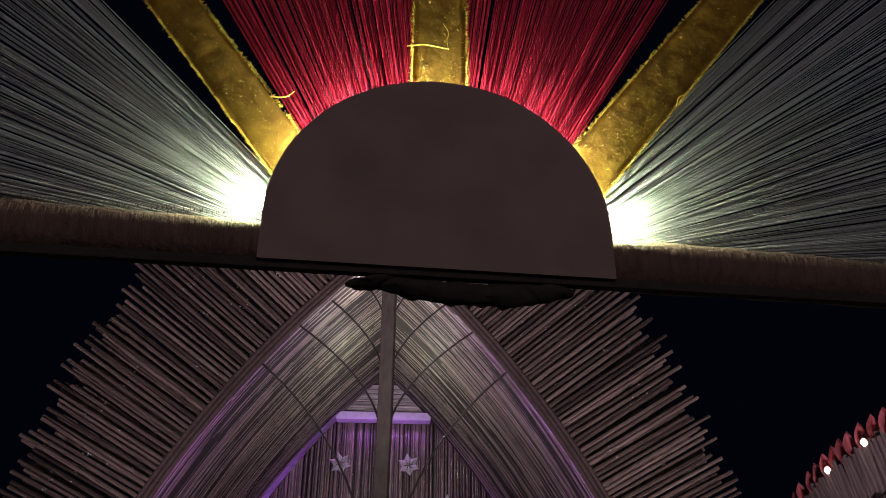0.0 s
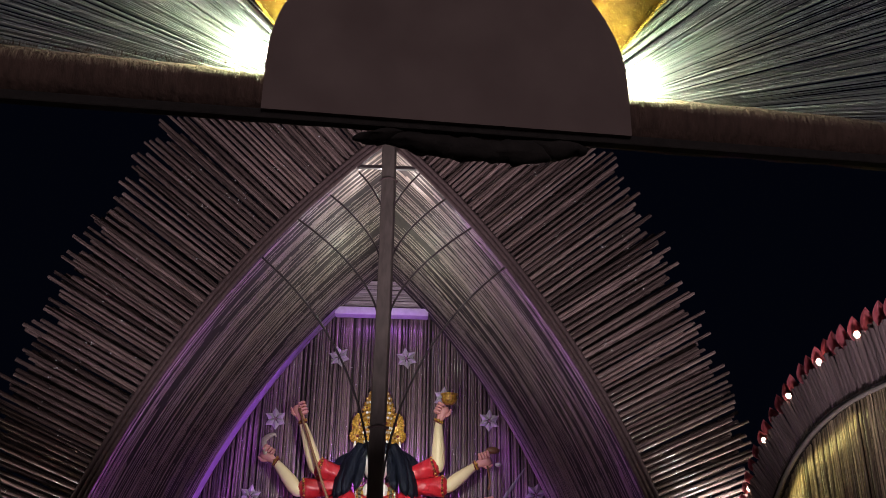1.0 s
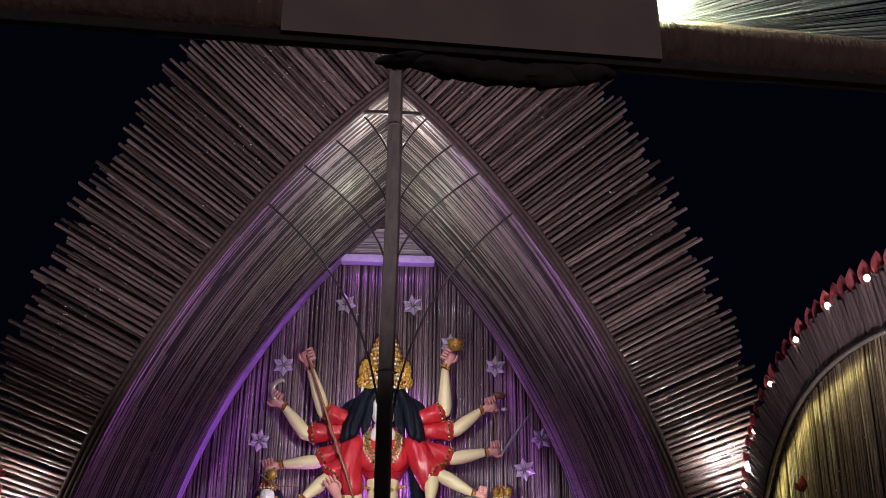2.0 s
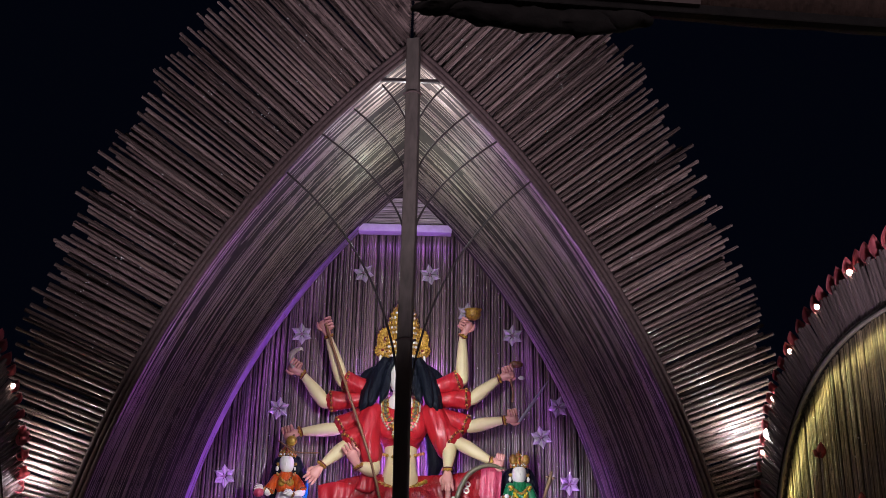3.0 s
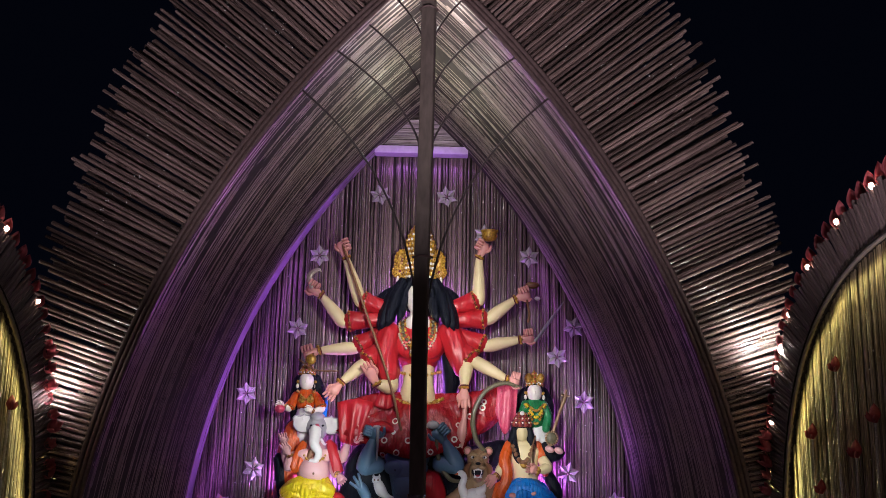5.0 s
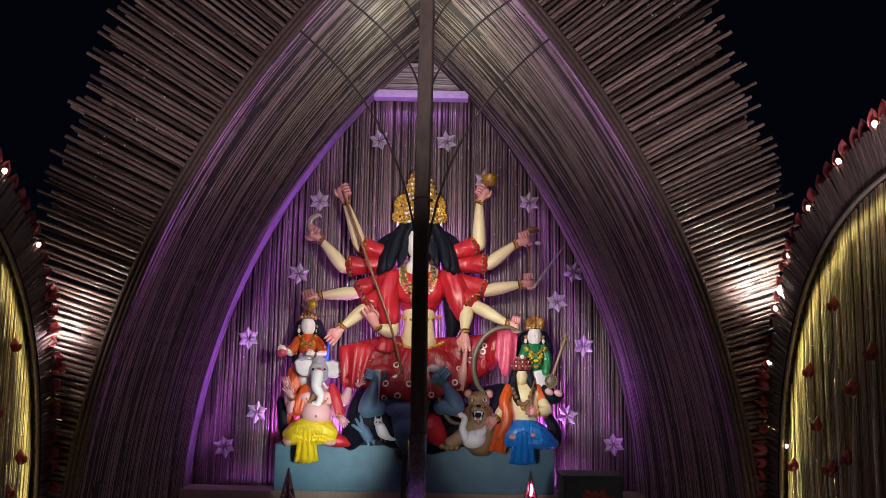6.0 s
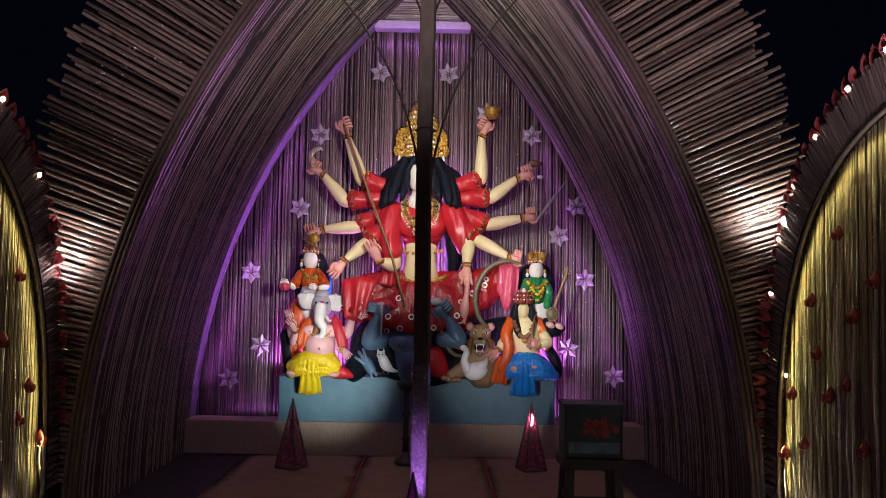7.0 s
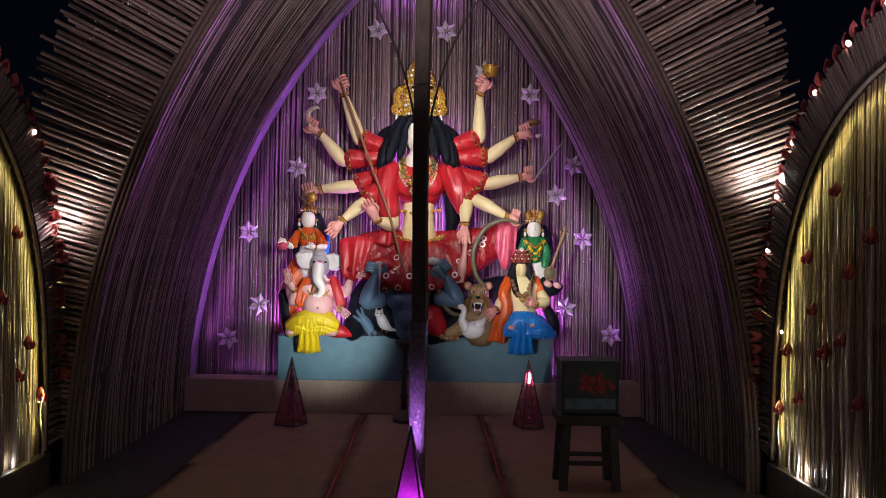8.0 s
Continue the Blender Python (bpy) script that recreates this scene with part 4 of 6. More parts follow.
# side plates of the crown: two gold lobes each, beaded rims and a red boss
for side in (-1, 1):
    for lx, lz, rx, rz in ((0.172, 0.375, 0.085, 0.115), (0.196, 0.262, 0.078, 0.072)):
        q = (hx + side * lx, 8.225, hz + lz)
        c.ball(GOLD, q, (rx, 0.028, rz), u=20, v=12)
        for k in range(16):
            a = 2 * math.pi * k / 16
            c.ball(GOLD, (q[0] + rx * 0.93 * math.cos(a), q[1] - 0.016, q[2] + rz * 0.93 * math.sin(a)), 0.011, u=7, v=5)
        for k in range(8):
            a = 2 * math.pi * k / 8
            c.ball(GOLD, (q[0] + rx * 0.55 * math.cos(a), q[1] - 0.022, q[2] + rz * 0.55 * math.sin(a)), (0.015, 0.010, 0.018), u=7, v=5)
        c.ball(MAROON, (q[0], q[1] - 0.026, q[2]), (rx * 0.18, 0.010, rz * 0.2), u=10, v=7)
    c.limb(WHITEP, w((hx + side * 0.215, 8.20, hz + 0.205), 0.010), w((hx + side * 0.218, 8.19, hz + 0.165), 0.014), w((hx + side * 0.217, 8.19, hz + 0.14), 0.006), n=7, k=2)
# tall crown: narrowing tiers with beaded bands, pearl drops and small gold leaves
c.lathe(GOLD, (hx, 8.200, hz + 0.175), [(0.150, 0), (0.168, 0.03), (0.160, 0.10), (0.150, 0.22), (0.145, 0.32), (0.132, 0.41), (0.105, 0.49), (0.065, 0.55), (0.03, 0.575), (0.008, 0.60)], 24)
for i, (rr, zz, n) in enumerate(((0.172, 0.19, 17), (0.166, 0.235, 15), (0.168, 0.28, 15), (0.160, 0.325, 15), (0.158, 0.37, 13), (0.156, 0.42, 13), (0.152, 0.47, 13), (0.145, 0.52, 11), (0.135, 0.57, 11), (0.118, 0.62, 9), (0.092, 0.665, 7), (0.062, 0.705, 5))):
    for k in range(n):
        a = math.pi * (1 + (k + 0.5 * (i % 2)) / (n - 1))
        q = (hx + rr * math.cos(a), 8.20 + rr * math.sin(a), hz + zz)
        if i % 3 == 1:
            c.ball(GOLD, q, (0.017, 0.014, 0.027), u=8, v=6)
            c.ball((MAROON, SILVER)[k % 2], (hx + (rr + 0.013) * math.cos(a), 8.20 + (rr + 0.013) * math.sin(a), hz + zz), 0.008, u=6, v=5)
        else:
            c.ball((GOLD if abs(k - (n - 1) / 2) > n * 0.28 else (SILVER, WHITEP)[(k + i) % 2]), q, 0.0145, u=7, v=5)
c.ball(FACE, (hx, hy, hz), (0.124, 0.14, 0.185), u=22, v=14)
c.ball(FACE, (hx, hy - 0.132, hz - 0.02), (0.018, 0.024, 0.045))
c.ball(FACE, (hx, hy - 0.09, hz - 0.135), (0.05, 0.045, 0.045))
for s in (-1, 1):
    c.ball(SILVER, (hx + s * 0.134, hy - 0.06, hz - 0.05), (0.024, 0.02, 0.045))
    c.ball(WHITEP, (hx + s * 0.140, hy - 0.07, hz - 0.13), (0.030, 0.02, 0.042))
    c.ball(GOLD, (hx + s * 0.140, hy - 0.07, hz - 0.185), (0.016, 0.014, 0.018))
c.limb(FACE, w((hx, hy + 0.02, hz - 0.15), 0.085), w((hx, hy + 0.03, hz - 0.30), 0.10), k=3)
# hair: a dark mass that falls over both shoulders and spreads behind the sleeves
c.ball(HAIR, (hx, hy - 0.03, hz + 0.155), (0.135, 0.13, 0.075))
c.ball(HAIR, (hx, hy + 0.08, hz + 0.05), (0.19, 0.14, 0.22))
for side in (-1, 1):
    for dx0, dx1, dx2, yy, rr in ((0.105, 0.152, 0.172, 0.0, 0.040), (0.150, 0.250, 0.275, 0.01, 0.050), (0.165, 0.295, 0.335, 0.05, 0.050), (0.170, 0.325, 0.365, 0.09, 0.042)):
        low = 0.205 + 0.40 * (dx2 - 0.18)
        c.limb(HAIR, w((hx + side * dx0, hy + yy * 0.4 - 0.02, hz + 0.17), rr * 0.7), w((hx + side * (dx0 + dx1) * 0.52, hy + yy - 0.05, hz + 0.04), rr), w((hx + side * dx1, hy + yy - 0.10, hz - 0.11), rr * 1.1), w((hx + side * dx2, hy + yy - 0.16, hz - low), rr * 0.85), w((hx + side * (dx2 + 0.015), hy + yy - 0.17, hz - low - 0.055), rr * 0.22), n=20, k=6, folds=5, deep=0.08)
    c.limb(HAIR, w((hx + side * 0.12, 8.29, hz + 0.10), 0.09), w((hx + side * 0.30, 8.31, hz - 0.02), 0.11), w((hx + side * 0.44, 8.32, hz - 0.13), 0.05), n=20, flat=0.5, k=6, folds=5, deep=0.06)
    # curls that frame the cheeks
    c.limb(HAIR, w((hx + side * 0.07, hy - 0.13, hz + 0.15), 0.022), w((hx + side * 0.128, hy - 0.10, hz + 0.04), 0.026), w((hx + side * 0.140, hy - 0.07, hz - 0.06), 0.012), n=10)
c.limb(HAIR, w((0.183, 8.340, 2.238), 0.10), w((0.204, 8.340, 1.957), 0.09), w((0.179, 8.340, 1.760), 0.05))
# torso
c.ball(FACE, (hx, 8.16, hz - 0.26), (0.125, 0.09, 0.11))
c.limb(RED, w((-0.128, 8.260, 2.360), 0.25), w((-0.126, 8.220, 2.267), 0.29), w((-0.124, 8.220, 2.156), 0.23), w((-0.123, 8.240, 2.102), 0.19), n=36, flat=0.62, k=7, folds=9, deep=0.018)
for p in ((-0.232, 8.120, 2.235), (-0.016, 8.120, 2.238)):
    c.ball(RED, p, (0.125, 0.070, 0.125), u=22, v=14)
c.limb(SKIN, w((-0.127, 8.230, 2.023), 0.160), w((-0.124, 8.200, 1.888), 0.148), w((-0.127, 8.180, 1.722), 0.185), n=18, flat=0.72)
c.ball(BROWN, ((-0.137, 8.050, 1.805)[0], 8.055, (-0.137, 8.050, 1.805)[2]), (0.012, 0.006, 0.014), u=8, v=6)
# dark beaded collar, pearl strand and a large pierced gold pendant
cx, cz = hx, hz - 0.30
for m, dx, dz, fall, y0, r, n in ((OLIVE, 0.150, 0.06, 0.20, 8.075, 0.020, 17), (GOLD, 0.172, 0.05, 0.235, 8.07, 0.013, 25), (GOLD, 0.128, 0.07, 0.165, 8.075, 0.013, 21), (SILVER, 0.185, 0.03, 0.30, 8.055, 0.012, 29)):
    c.beads(m, [(cx - dx, 8.13, cz + dz), (cx - dx * 0.85, y0, cz - fall * 0.45), (cx, y0 - 0.055, cz - fall), (cx + dx * 0.85, y0, cz - fall * 0.45), (cx + dx, 8.13, cz + dz)], r, n)
q = Vector((hx, 8.005, hz - 0.485))
c.ball(GOLD, q, (0.075, 0.018, 0.082), u=20, v=10)
for ring_r, n, r in ((0.078, 18, 0.013), (0.048, 12, 0.012)):
    for k in range(n):
        a = 2 * math.pi * k / n
        c.ball((GOLD, MAROON, SILVER)[k % 3], q + Vector((ring_r * math.cos(a), -0.014, ring_r * 1.08 * math.sin(a))), r, u=7, v=5)
c.ball(RED, q + Vector((0, -0.02, 0)), 0.02, u=10, v=7)
for k in range(5):
    c.ball(GOLD, q + Vector(((k - 2) * 0.03, -0.01, -0.095 - 0.008 * (2 - abs(k - 2)))), (0.011, 0.008, 0.02), u=7, v=5)
c.beads(GOLD, [(-0.334, 8.140, 1.981), (-0.118, 8.090, 1.948), (0.089, 8.140, 1.988)], 0.016, 15)
c.beads(GOLD, [(-0.344, 8.100, 1.727), (-0.113, 8.040, 1.653), (0.114, 8.100, 1.734)], 0.02, 16)
# ten arms
for q in (((-0.419, 8.220, 2.595), (-0.716, 8.180, 2.672), (-0.866, 8.120, 3.089), (-0.927, 8.100, 3.237), -1),
          ((-0.452, 8.240, 2.508), (-0.880, 8.200, 2.462), (-1.097, 8.140, 2.714), (-1.222, 8.120, 2.791), -1),
          ((-0.449, 8.220, 2.383), (-0.750, 8.160, 2.206), (-1.079, 8.080, 2.166), (-1.216, 8.060, 2.118), -1),
          ((-0.411, 8.160, 2.289), (-0.639, 8.040, 2.045), (-0.844, 7.960, 1.864), (-0.925, 7.940, 1.765), 0),
          ((0.157, 8.220, 2.605), (0.454, 8.180, 2.705), (0.449, 8.120, 3.125), (0.517, 8.100, 3.254), 1),
          ((0.193, 8.240, 2.508), (0.556, 8.180, 2.518), (0.813, 8.120, 2.714), (0.942, 8.100, 2.762), 1),
          ((0.206, 8.220, 2.372), (0.537, 8.160, 2.250), (0.858, 8.080, 2.314), (0.970, 8.060, 2.336), 1),
          ((0.172, 8.160, 2.288), (0.412, 8.060, 2.097), (0.726, 8.000, 1.925), (0.821, 7.980, 1.904), 1)):
    arm(c, *q[:4], sleeve=RED, curl=q[4])
# two front arms with wide open sleeves
c.limb(RED, w((-0.413, 8.160, 2.377), 0.11), w((-0.439, 8.100, 2.151), 0.12), w((-0.399, 8.040, 1.941), 0.10), n=30, k=8, folds=7, deep=0.06)
arm(c, (-0.410, 8.140, 2.265), (-0.375, 8.020, 1.832), (-0.511, 7.940, 1.858), (-0.586, 7.920, 1.995), r=0.066)
c.limb(RED, w((0.165, 8.160, 2.387), 0.11), w((0.261, 8.120, 2.165), 0.115), w((0.295, 8.080, 1.999), 0.07), n=30, k=8, folds=7, deep=0.06)
arm(c, (0.238, 8.120, 2.220), (0.337, 8.060, 2.052), (0.315, 7.980, 1.842), (0.316, 7.960, 1.723), r=0.064)
# spear, blade, bow string, sword, pot, wheel
c.limb(BROWN, w((-0.894, 8.050, 3.194), 0.012), w((-0.632, 7.980, 2.526), 0.013), w((-0.393, 7.930, 1.902), 0.012), w((-0.268, 7.930, 1.445), 0.012), n=8, k=3)
c.limb(SILVER, w((-1.185, 8.060, 2.777), 0.02), w((-1.204, 8.060, 2.896), 0.028), w((-1.124, 8.060, 2.952), 0.018), w((-1.091, 8.060, 2.931), 0.004), n=8, flat=0.3)
c.limb(GREY, w((0.991, 8.000, 2.298), 0.012), w((1.118, 8.000, 2.473), 0.016), w((1.267, 8.000, 2.682), 0.004), n=8, flat=0.35)
c.limb(BROWN, w((0.915, 8.050, 2.694), 0.010), w((0.939, 8.050, 2.563), 0.010), w((0.929, 8.050, 2.487), 0.014), n=8)
c.ball(BROWN, (0.971, 8.080, 2.847), (0.07, 0.04, 0.035))
c.ball(WHITEP, (1.017, 8.040, 2.711), (0.03, 0.03, 0.02))
c.lathe(GOLD, (0.546, 8.040, 3.269), [(0.03, 0), (0.06, 0.015), (0.078, 0.05), (0.07, 0.075), (0.085, 0.10), (0.09, 0.105), (0.078, 0.105), (0.06, 0.085)])
c.limb(BROWN, w((-1.260, 8.000, 2.075), 0.008), w((-1.097, 8.000, 1.980), 0.007), w((-0.882, 8.000, 1.973), 0.006), n=6)
c.limb(BROWN, w((-1.122, 8.000, 2.131), 0.010), w((-1.163, 8.000, 2.065), 0.010), w((-1.097, 8.000, 1.959), 0.007), n=6)
c.ball(GOLD, (-1.141, 7.990, 2.076), (0.05, 0.03, 0.05))
# serpent
c.limb(OLIVE, w((0.851, 7.950, 1.849), 0.014), w((0.689, 7.950, 1.890), 0.019), w((0.508, 7.950, 1.801), 0.022), w((0.404, 7.950, 1.584), 0.024), w((0.430, 7.970, 1.376), 0.023), w((0.520, 8.000, 1.253), 0.02), n=10, k=7)
# skirt: spread red cloth with spots
c.limb(REDSPOT, w((-0.125, 8.220, 1.568), 0.20), w((-0.397, 8.140, 1.552), 0.24), w((-0.640, 8.100, 1.504), 0.22), w((-0.765, 8.120, 1.425), 0.16), n=40, flat=0.45, k=9, folds=8, deep=0.04)
c.limb(REDSPOT, w((-0.097, 8.220, 1.568), 0.20), w((0.206, 8.160, 1.562), 0.23), w((0.480, 8.160, 1.632), 0.19), w((0.667, 8.180, 1.768), 0.12), n=40, flat=0.45, k=9, folds=8, deep=0.04)
c.limb(REDSPOT, w((-0.276, 8.120, 1.553), 0.22), w((-0.305, 8.120, 1.334), 0.22), w((-0.248, 8.160, 1.115), 0.14), n=40, flat=0.45, k=9, folds=8, deep=0.04)
c.limb(REDSPOT, w((0.151, 8.140, 1.506), 0.19), w((0.210, 8.160, 1.314), 0.15), w((0.186, 8.200, 1.175), 0.10), n=40, flat=0.45, k=9, folds=8, deep=0.04)
c.cloth(REDSPOT, [(-0.36, 8.08, 1.700), (-0.25, 8.02, 1.680), (-0.12, 7.99, 1.670), (0.01, 8.02, 1.680), (0.12, 8.08, 1.700)],
        [(-0.88, 8.00, 1.420), (-0.52, 7.93, 1.280), (-0.14, 7.90, 1.180), (0.22, 7.94, 1.290), (0.62, 8.06, 1.560)], 4, 0.022, 0.02)
c.cloth(REDSPOT, [(0.05, 8.05, 1.68), (0.22, 8.06, 1.72), (0.45, 8.10, 1.80), (0.66, 8.14, 1.86)], [(0.10, 8.02, 1.25), (0.26, 8.02, 1.28), (0.46, 8.06, 1.42), (0.68, 8.10, 1.62)], 3, 0.020, 0.02)
c.cloth(RED, [(-0.881, 8.040, 1.683), (-0.706, 8.000, 1.718), (-0.534, 8.020, 1.689)], [(-0.836, 7.980, 1.328), (-0.737, 7.960, 1.298), (-0.654, 7.980, 1.353)], 2.5, 0.018)
c.cloth(ROSE, [(0.639, 8.120, 1.864), (0.746, 8.100, 1.887), (0.836, 8.120, 1.857)], [(0.619, 8.100, 1.623), (0.708, 8.080, 1.417), (0.816, 8.100, 1.593)], 2.0, 0.015)
c.cloth(RED, [(-0.475, 8.080, 1.822), (-0.399, 8.060, 1.844), (-0.334, 8.080, 1.803)], [(-0.532, 8.000, 1.656), (-0.423, 7.980, 1.625), (-0.339, 8.000, 1.659)], 2, 0.012)
c.limb(PALM, w((0.327, 7.950, 1.723), 0.03), w((0.319, 7.950, 1.562), 0.024), w((0.299, 7.950, 1.427), 0.045), w((0.302, 7.970, 1.293), 0.01), n=10)
c.limb(RED, w((-0.592, 7.990, 1.439), 0.05), w((-0.440, 7.950, 1.463), 0.055), w((-0.332, 7.950, 1.422), 0.03), n=12)
c.done("ten_armed_statue", "large painted clay statue with ten arms in red dress", "statue")

# seated figure with an elephant's head
c = Clay()
c.limb(PINKSKIN, w((-1.089, 8.160, 1.239), 0.13), w((-1.082, 8.120, 1.131), 0.145), w((-1.085, 8.120, 1.006), 0.155), n=18, flat=0.85)
c.ball(PINKSKIN, (-1.075, 8.040, 1.053), (0.145, 0.13, 0.13))
c.ball(BROWN, (-1.056, 7.905, 1.034), (0.010, 0.006, 0.012), u=8, v=6)
for q in ((-1.168, 8.030, 1.193), (-0.968, 8.030, 1.196)):
    c.ball(PINKSKIN, q, (0.075, 0.05, 0.06))
c.ball(GREY, (-1.068, 8.100, 1.442), (0.105, 0.10, 0.12))
c.ball(GREY, (-1.059, 8.030, 1.410), (0.068, 0.05, 0.085))
c.ball(GREY, (-1.070, 8.100, 1.529), (0.075, 0.08, 0.06))
for s, q in ((-1, (-1.190, 8.070, 1.478)), (1, (-0.935, 8.070, 1.466))):
    c.limb(WHITEP, w((q[0] - s * 0.07, q[1], q[2] + 0.02), 0.05), w(q, 0.085), w((q[0] + s * 0.045, q[1] - 0.01, q[2] + 0.015), 0.07), w((q[0] + s * 0.075, q[1] - 0.015, q[2] + 0.04), 0.03), n=14, flat=0.16)
    c.limb(GREY, w((q[0] - s * 0.07, q[1] + 0.02, q[2] + 0.025), 0.055), w((q[0], q[1] + 0.02, q[2] + 0.005), 0.092), w((q[0] + s * 0.05, q[1] + 0.01, q[2] + 0.02), 0.076), w((q[0] + s * 0.085, q[1], q[2] + 0.05), 0.03), n=14, flat=0.14)
    c.ball(HAIR, ((-1.056, 8.000, 1.464)[0] + s * 0.055, 7.995, (-1.056, 8.000, 1.464)[2]), (0.012, 0.008, 0.010), u=8, v=6)
c.limb(WHITEP, w((-1.068, 8.020, 1.421), 0.062), w((-1.070, 7.970, 1.298), 0.048), w((-1.024, 7.960, 1.219), 0.036), w((-1.050, 7.960, 1.143), 0.028), w((-1.098, 7.960, 1.143), 0.020), n=12)
c.limb(WHITEP, w((-1.010, 8.000, 1.336), 0.014), w((-0.974, 7.970, 1.294), 0.010), w((-0.951, 7.960, 1.305), 0.003), n=8)
c.ball(ROSE, (-1.055, 8.000, 1.432), (0.03, 0.02, 0.05))
for q in (((-0.937, 8.120, 1.242), (-0.811, 8.080, 1.164), (-0.753, 8.000, 1.340), (-0.655, 7.980, 1.363)), ((-0.933, 8.100, 1.189), (-0.867, 8.020, 1.031), (-0.841, 7.980, 1.028), (-0.794, 7.940, 0.983)),
          ((-1.220, 8.120, 1.238), (-1.331, 8.080, 1.129), (-1.356, 8.020, 1.265), (-1.365, 8.000, 1.352)), ((-1.230, 8.120, 1.183), (-1.312, 8.040, 1.077), (-1.294, 7.980, 1.187), (-1.335, 7.960, 1.267))):
    arm(c, *q, skin=PINKSKIN, r=0.042)
c.cloth(ORANGE, [(-1.233, 8.060, 1.288), (-1.186, 8.030, 1.322), (-1.144, 8.040, 1.290)], [(-1.296, 8.000, 1.106), (-1.248, 7.980, 1.027), (-1.187, 8.000, 1.054)], 1.5, 0.01)
c.cloth(RED, [(-0.972, 8.040, 1.314), (-0.928, 8.030, 1.337), (-0.876, 8.060, 1.294)], [(-0.907, 7.980, 1.113), (-0.862, 7.970, 1.017), (-0.790, 8.000, 1.060)], 1.5, 0.01)
c.ball(BROWN, (-1.104, 8.000, 1.205), (0.03, 0.03, 0.08), (0, 20, 0))
c.beads(GOLD, [(-1.194, 8.020, 1.241), (-1.119, 7.960, 1.153), (-0.997, 7.960, 1.155), (-0.936, 8.020, 1.245)], 0.012, 14)
c.limb(YELL, w((-0.967, 8.060, 0.913), 0.085), w((-1.081, 8.020, 0.936), 0.10), w((-1.220, 8.020, 0.902), 0.09), w((-1.333, 8.060, 0.854), 0.06), n=32, k=7, folds=8, deep=0.05)
c.limb(YELL, w((-1.145, 8.020, 0.935), 0.09), w((-1.013, 8.000, 0.906), 0.085), w((-0.907, 8.020, 0.874), 0.06), n=32, k=7, folds=8, deep=0.05)
c.limb(YELL, w((-1.339, 8.040, 0.791), 0.045), w((-1.237, 8.000, 0.838), 0.07), w((-1.119, 8.000, 0.819), 0.06), w((-1.001, 8.000, 0.842), 0.07), w((-0.908, 8.040, 0.797), 0.04), n=32, k=7, folds=9, deep=0.07)
c.cloth(YELL, [(-1.199, 7.920, 0.919), (-1.133, 7.900, 0.943), (-1.067, 7.920, 0.921)], [(-1.270, 8.070, 0.600), (-1.148, 8.050, 0.588), (-1.038, 8.070, 0.609)], 3.5, 0.016)
for q in ((-1.314, 8.020, 0.793), (-0.938, 8.020, 0.787)):
    c.ball(PINKSKIN, q, (0.06, 0.07, 0.03))
c.limb(RED, w((-0.926, 8.100, 0.808), 0.07), w((-0.839, 8.100, 0.793), 0.06), w((-0.765, 8.120, 0.771), 0.03), n=10)
c.limb(HAIR, w((-1.411, 8.200, 1.150), 0.07), w((-1.391, 8.200, 0.930), 0.06), w((-1.366, 8.200, 0.766), 0.05), n=10)
c.done("elephant_headed_statue", "painted clay statue with elephant head, pink body and yellow cloth", "statue")

# small figure behind it
c = Clay()
p = (-1.203, 8.220, 1.882)
crowned_head(c, p, 0.092, GOLD, HAIR, 0.8)
c.limb(ORANGE, w((-1.206, 8.220, 1.749), 0.085), w((-1.202, 8.200, 1.682), 0.095), w((-1.201, 8.200, 1.638), 0.08), n=24, flat=0.75, folds=7, deep=0.04)
for q in ((-1.231, 8.140, 1.702), (-1.150, 8.140, 1.704)):
    c.ball(GOLD, q, (0.035, 0.03, 0.035))
c.limb(WHITEP, w((-1.195, 8.200, 1.616), 0.075), w((-1.193, 8.200, 1.528), 0.10), w((-1.193, 8.220, 1.374), 0.12), n=24, flat=0.75, folds=8, deep=0.05)
c.limb(ORANGE, w((-1.286, 8.240, 1.427), 0.10), w((-1.337, 8.240, 1.205), 0.11), w((-1.361, 8.260, 0.872), 0.10), n=26, k=6, folds=7, deep=0.06)
for q in (((-1.296, 8.200, 1.747), (-1.350, 8.140, 1.613), (-1.384, 8.080, 1.633), (-1.424, 8.060, 1.653)), ((-1.109, 8.200, 1.750), (-1.033, 8.140, 1.618), (-1.112, 8.080, 1.594), (-1.153, 8.060, 1.614))):
    arm(c, *q, skin=FACE, sleeve=ORANGE, r=0.032)
c.limb(BLUE, w((-1.060, 8.290, 1.800), 0.03), w((-1.030, 8.270, 1.700), 0.035), w((-1.025, 8.260, 1.542), 0.025), n=10)
c.limb(HAIR, w((-1.125, 8.260, 1.910), 0.05), w((-1.075, 8.240, 1.760), 0.058), w((-1.068, 8.240, 1.590), 0.035), n=10)
c.limb(HAIR, w((-1.293, 8.300, 1.901), 0.05), w((-1.319, 8.280, 1.705), 0.06), w((-1.327, 8.280, 1.538), 0.03), n=10)
c.beads(GOLD, [(-1.274, 8.120, 1.783), (-1.184, 8.080, 1.701), (-1.110, 8.120, 1.786)], 0.012, 12)
c.ball(ROSE, (-1.420, 8.040, 1.610), (0.05, 0.04, 0.04))
c.done("orange_robed_statue", "small painted statue in orange and white robes, crowned", "statue")

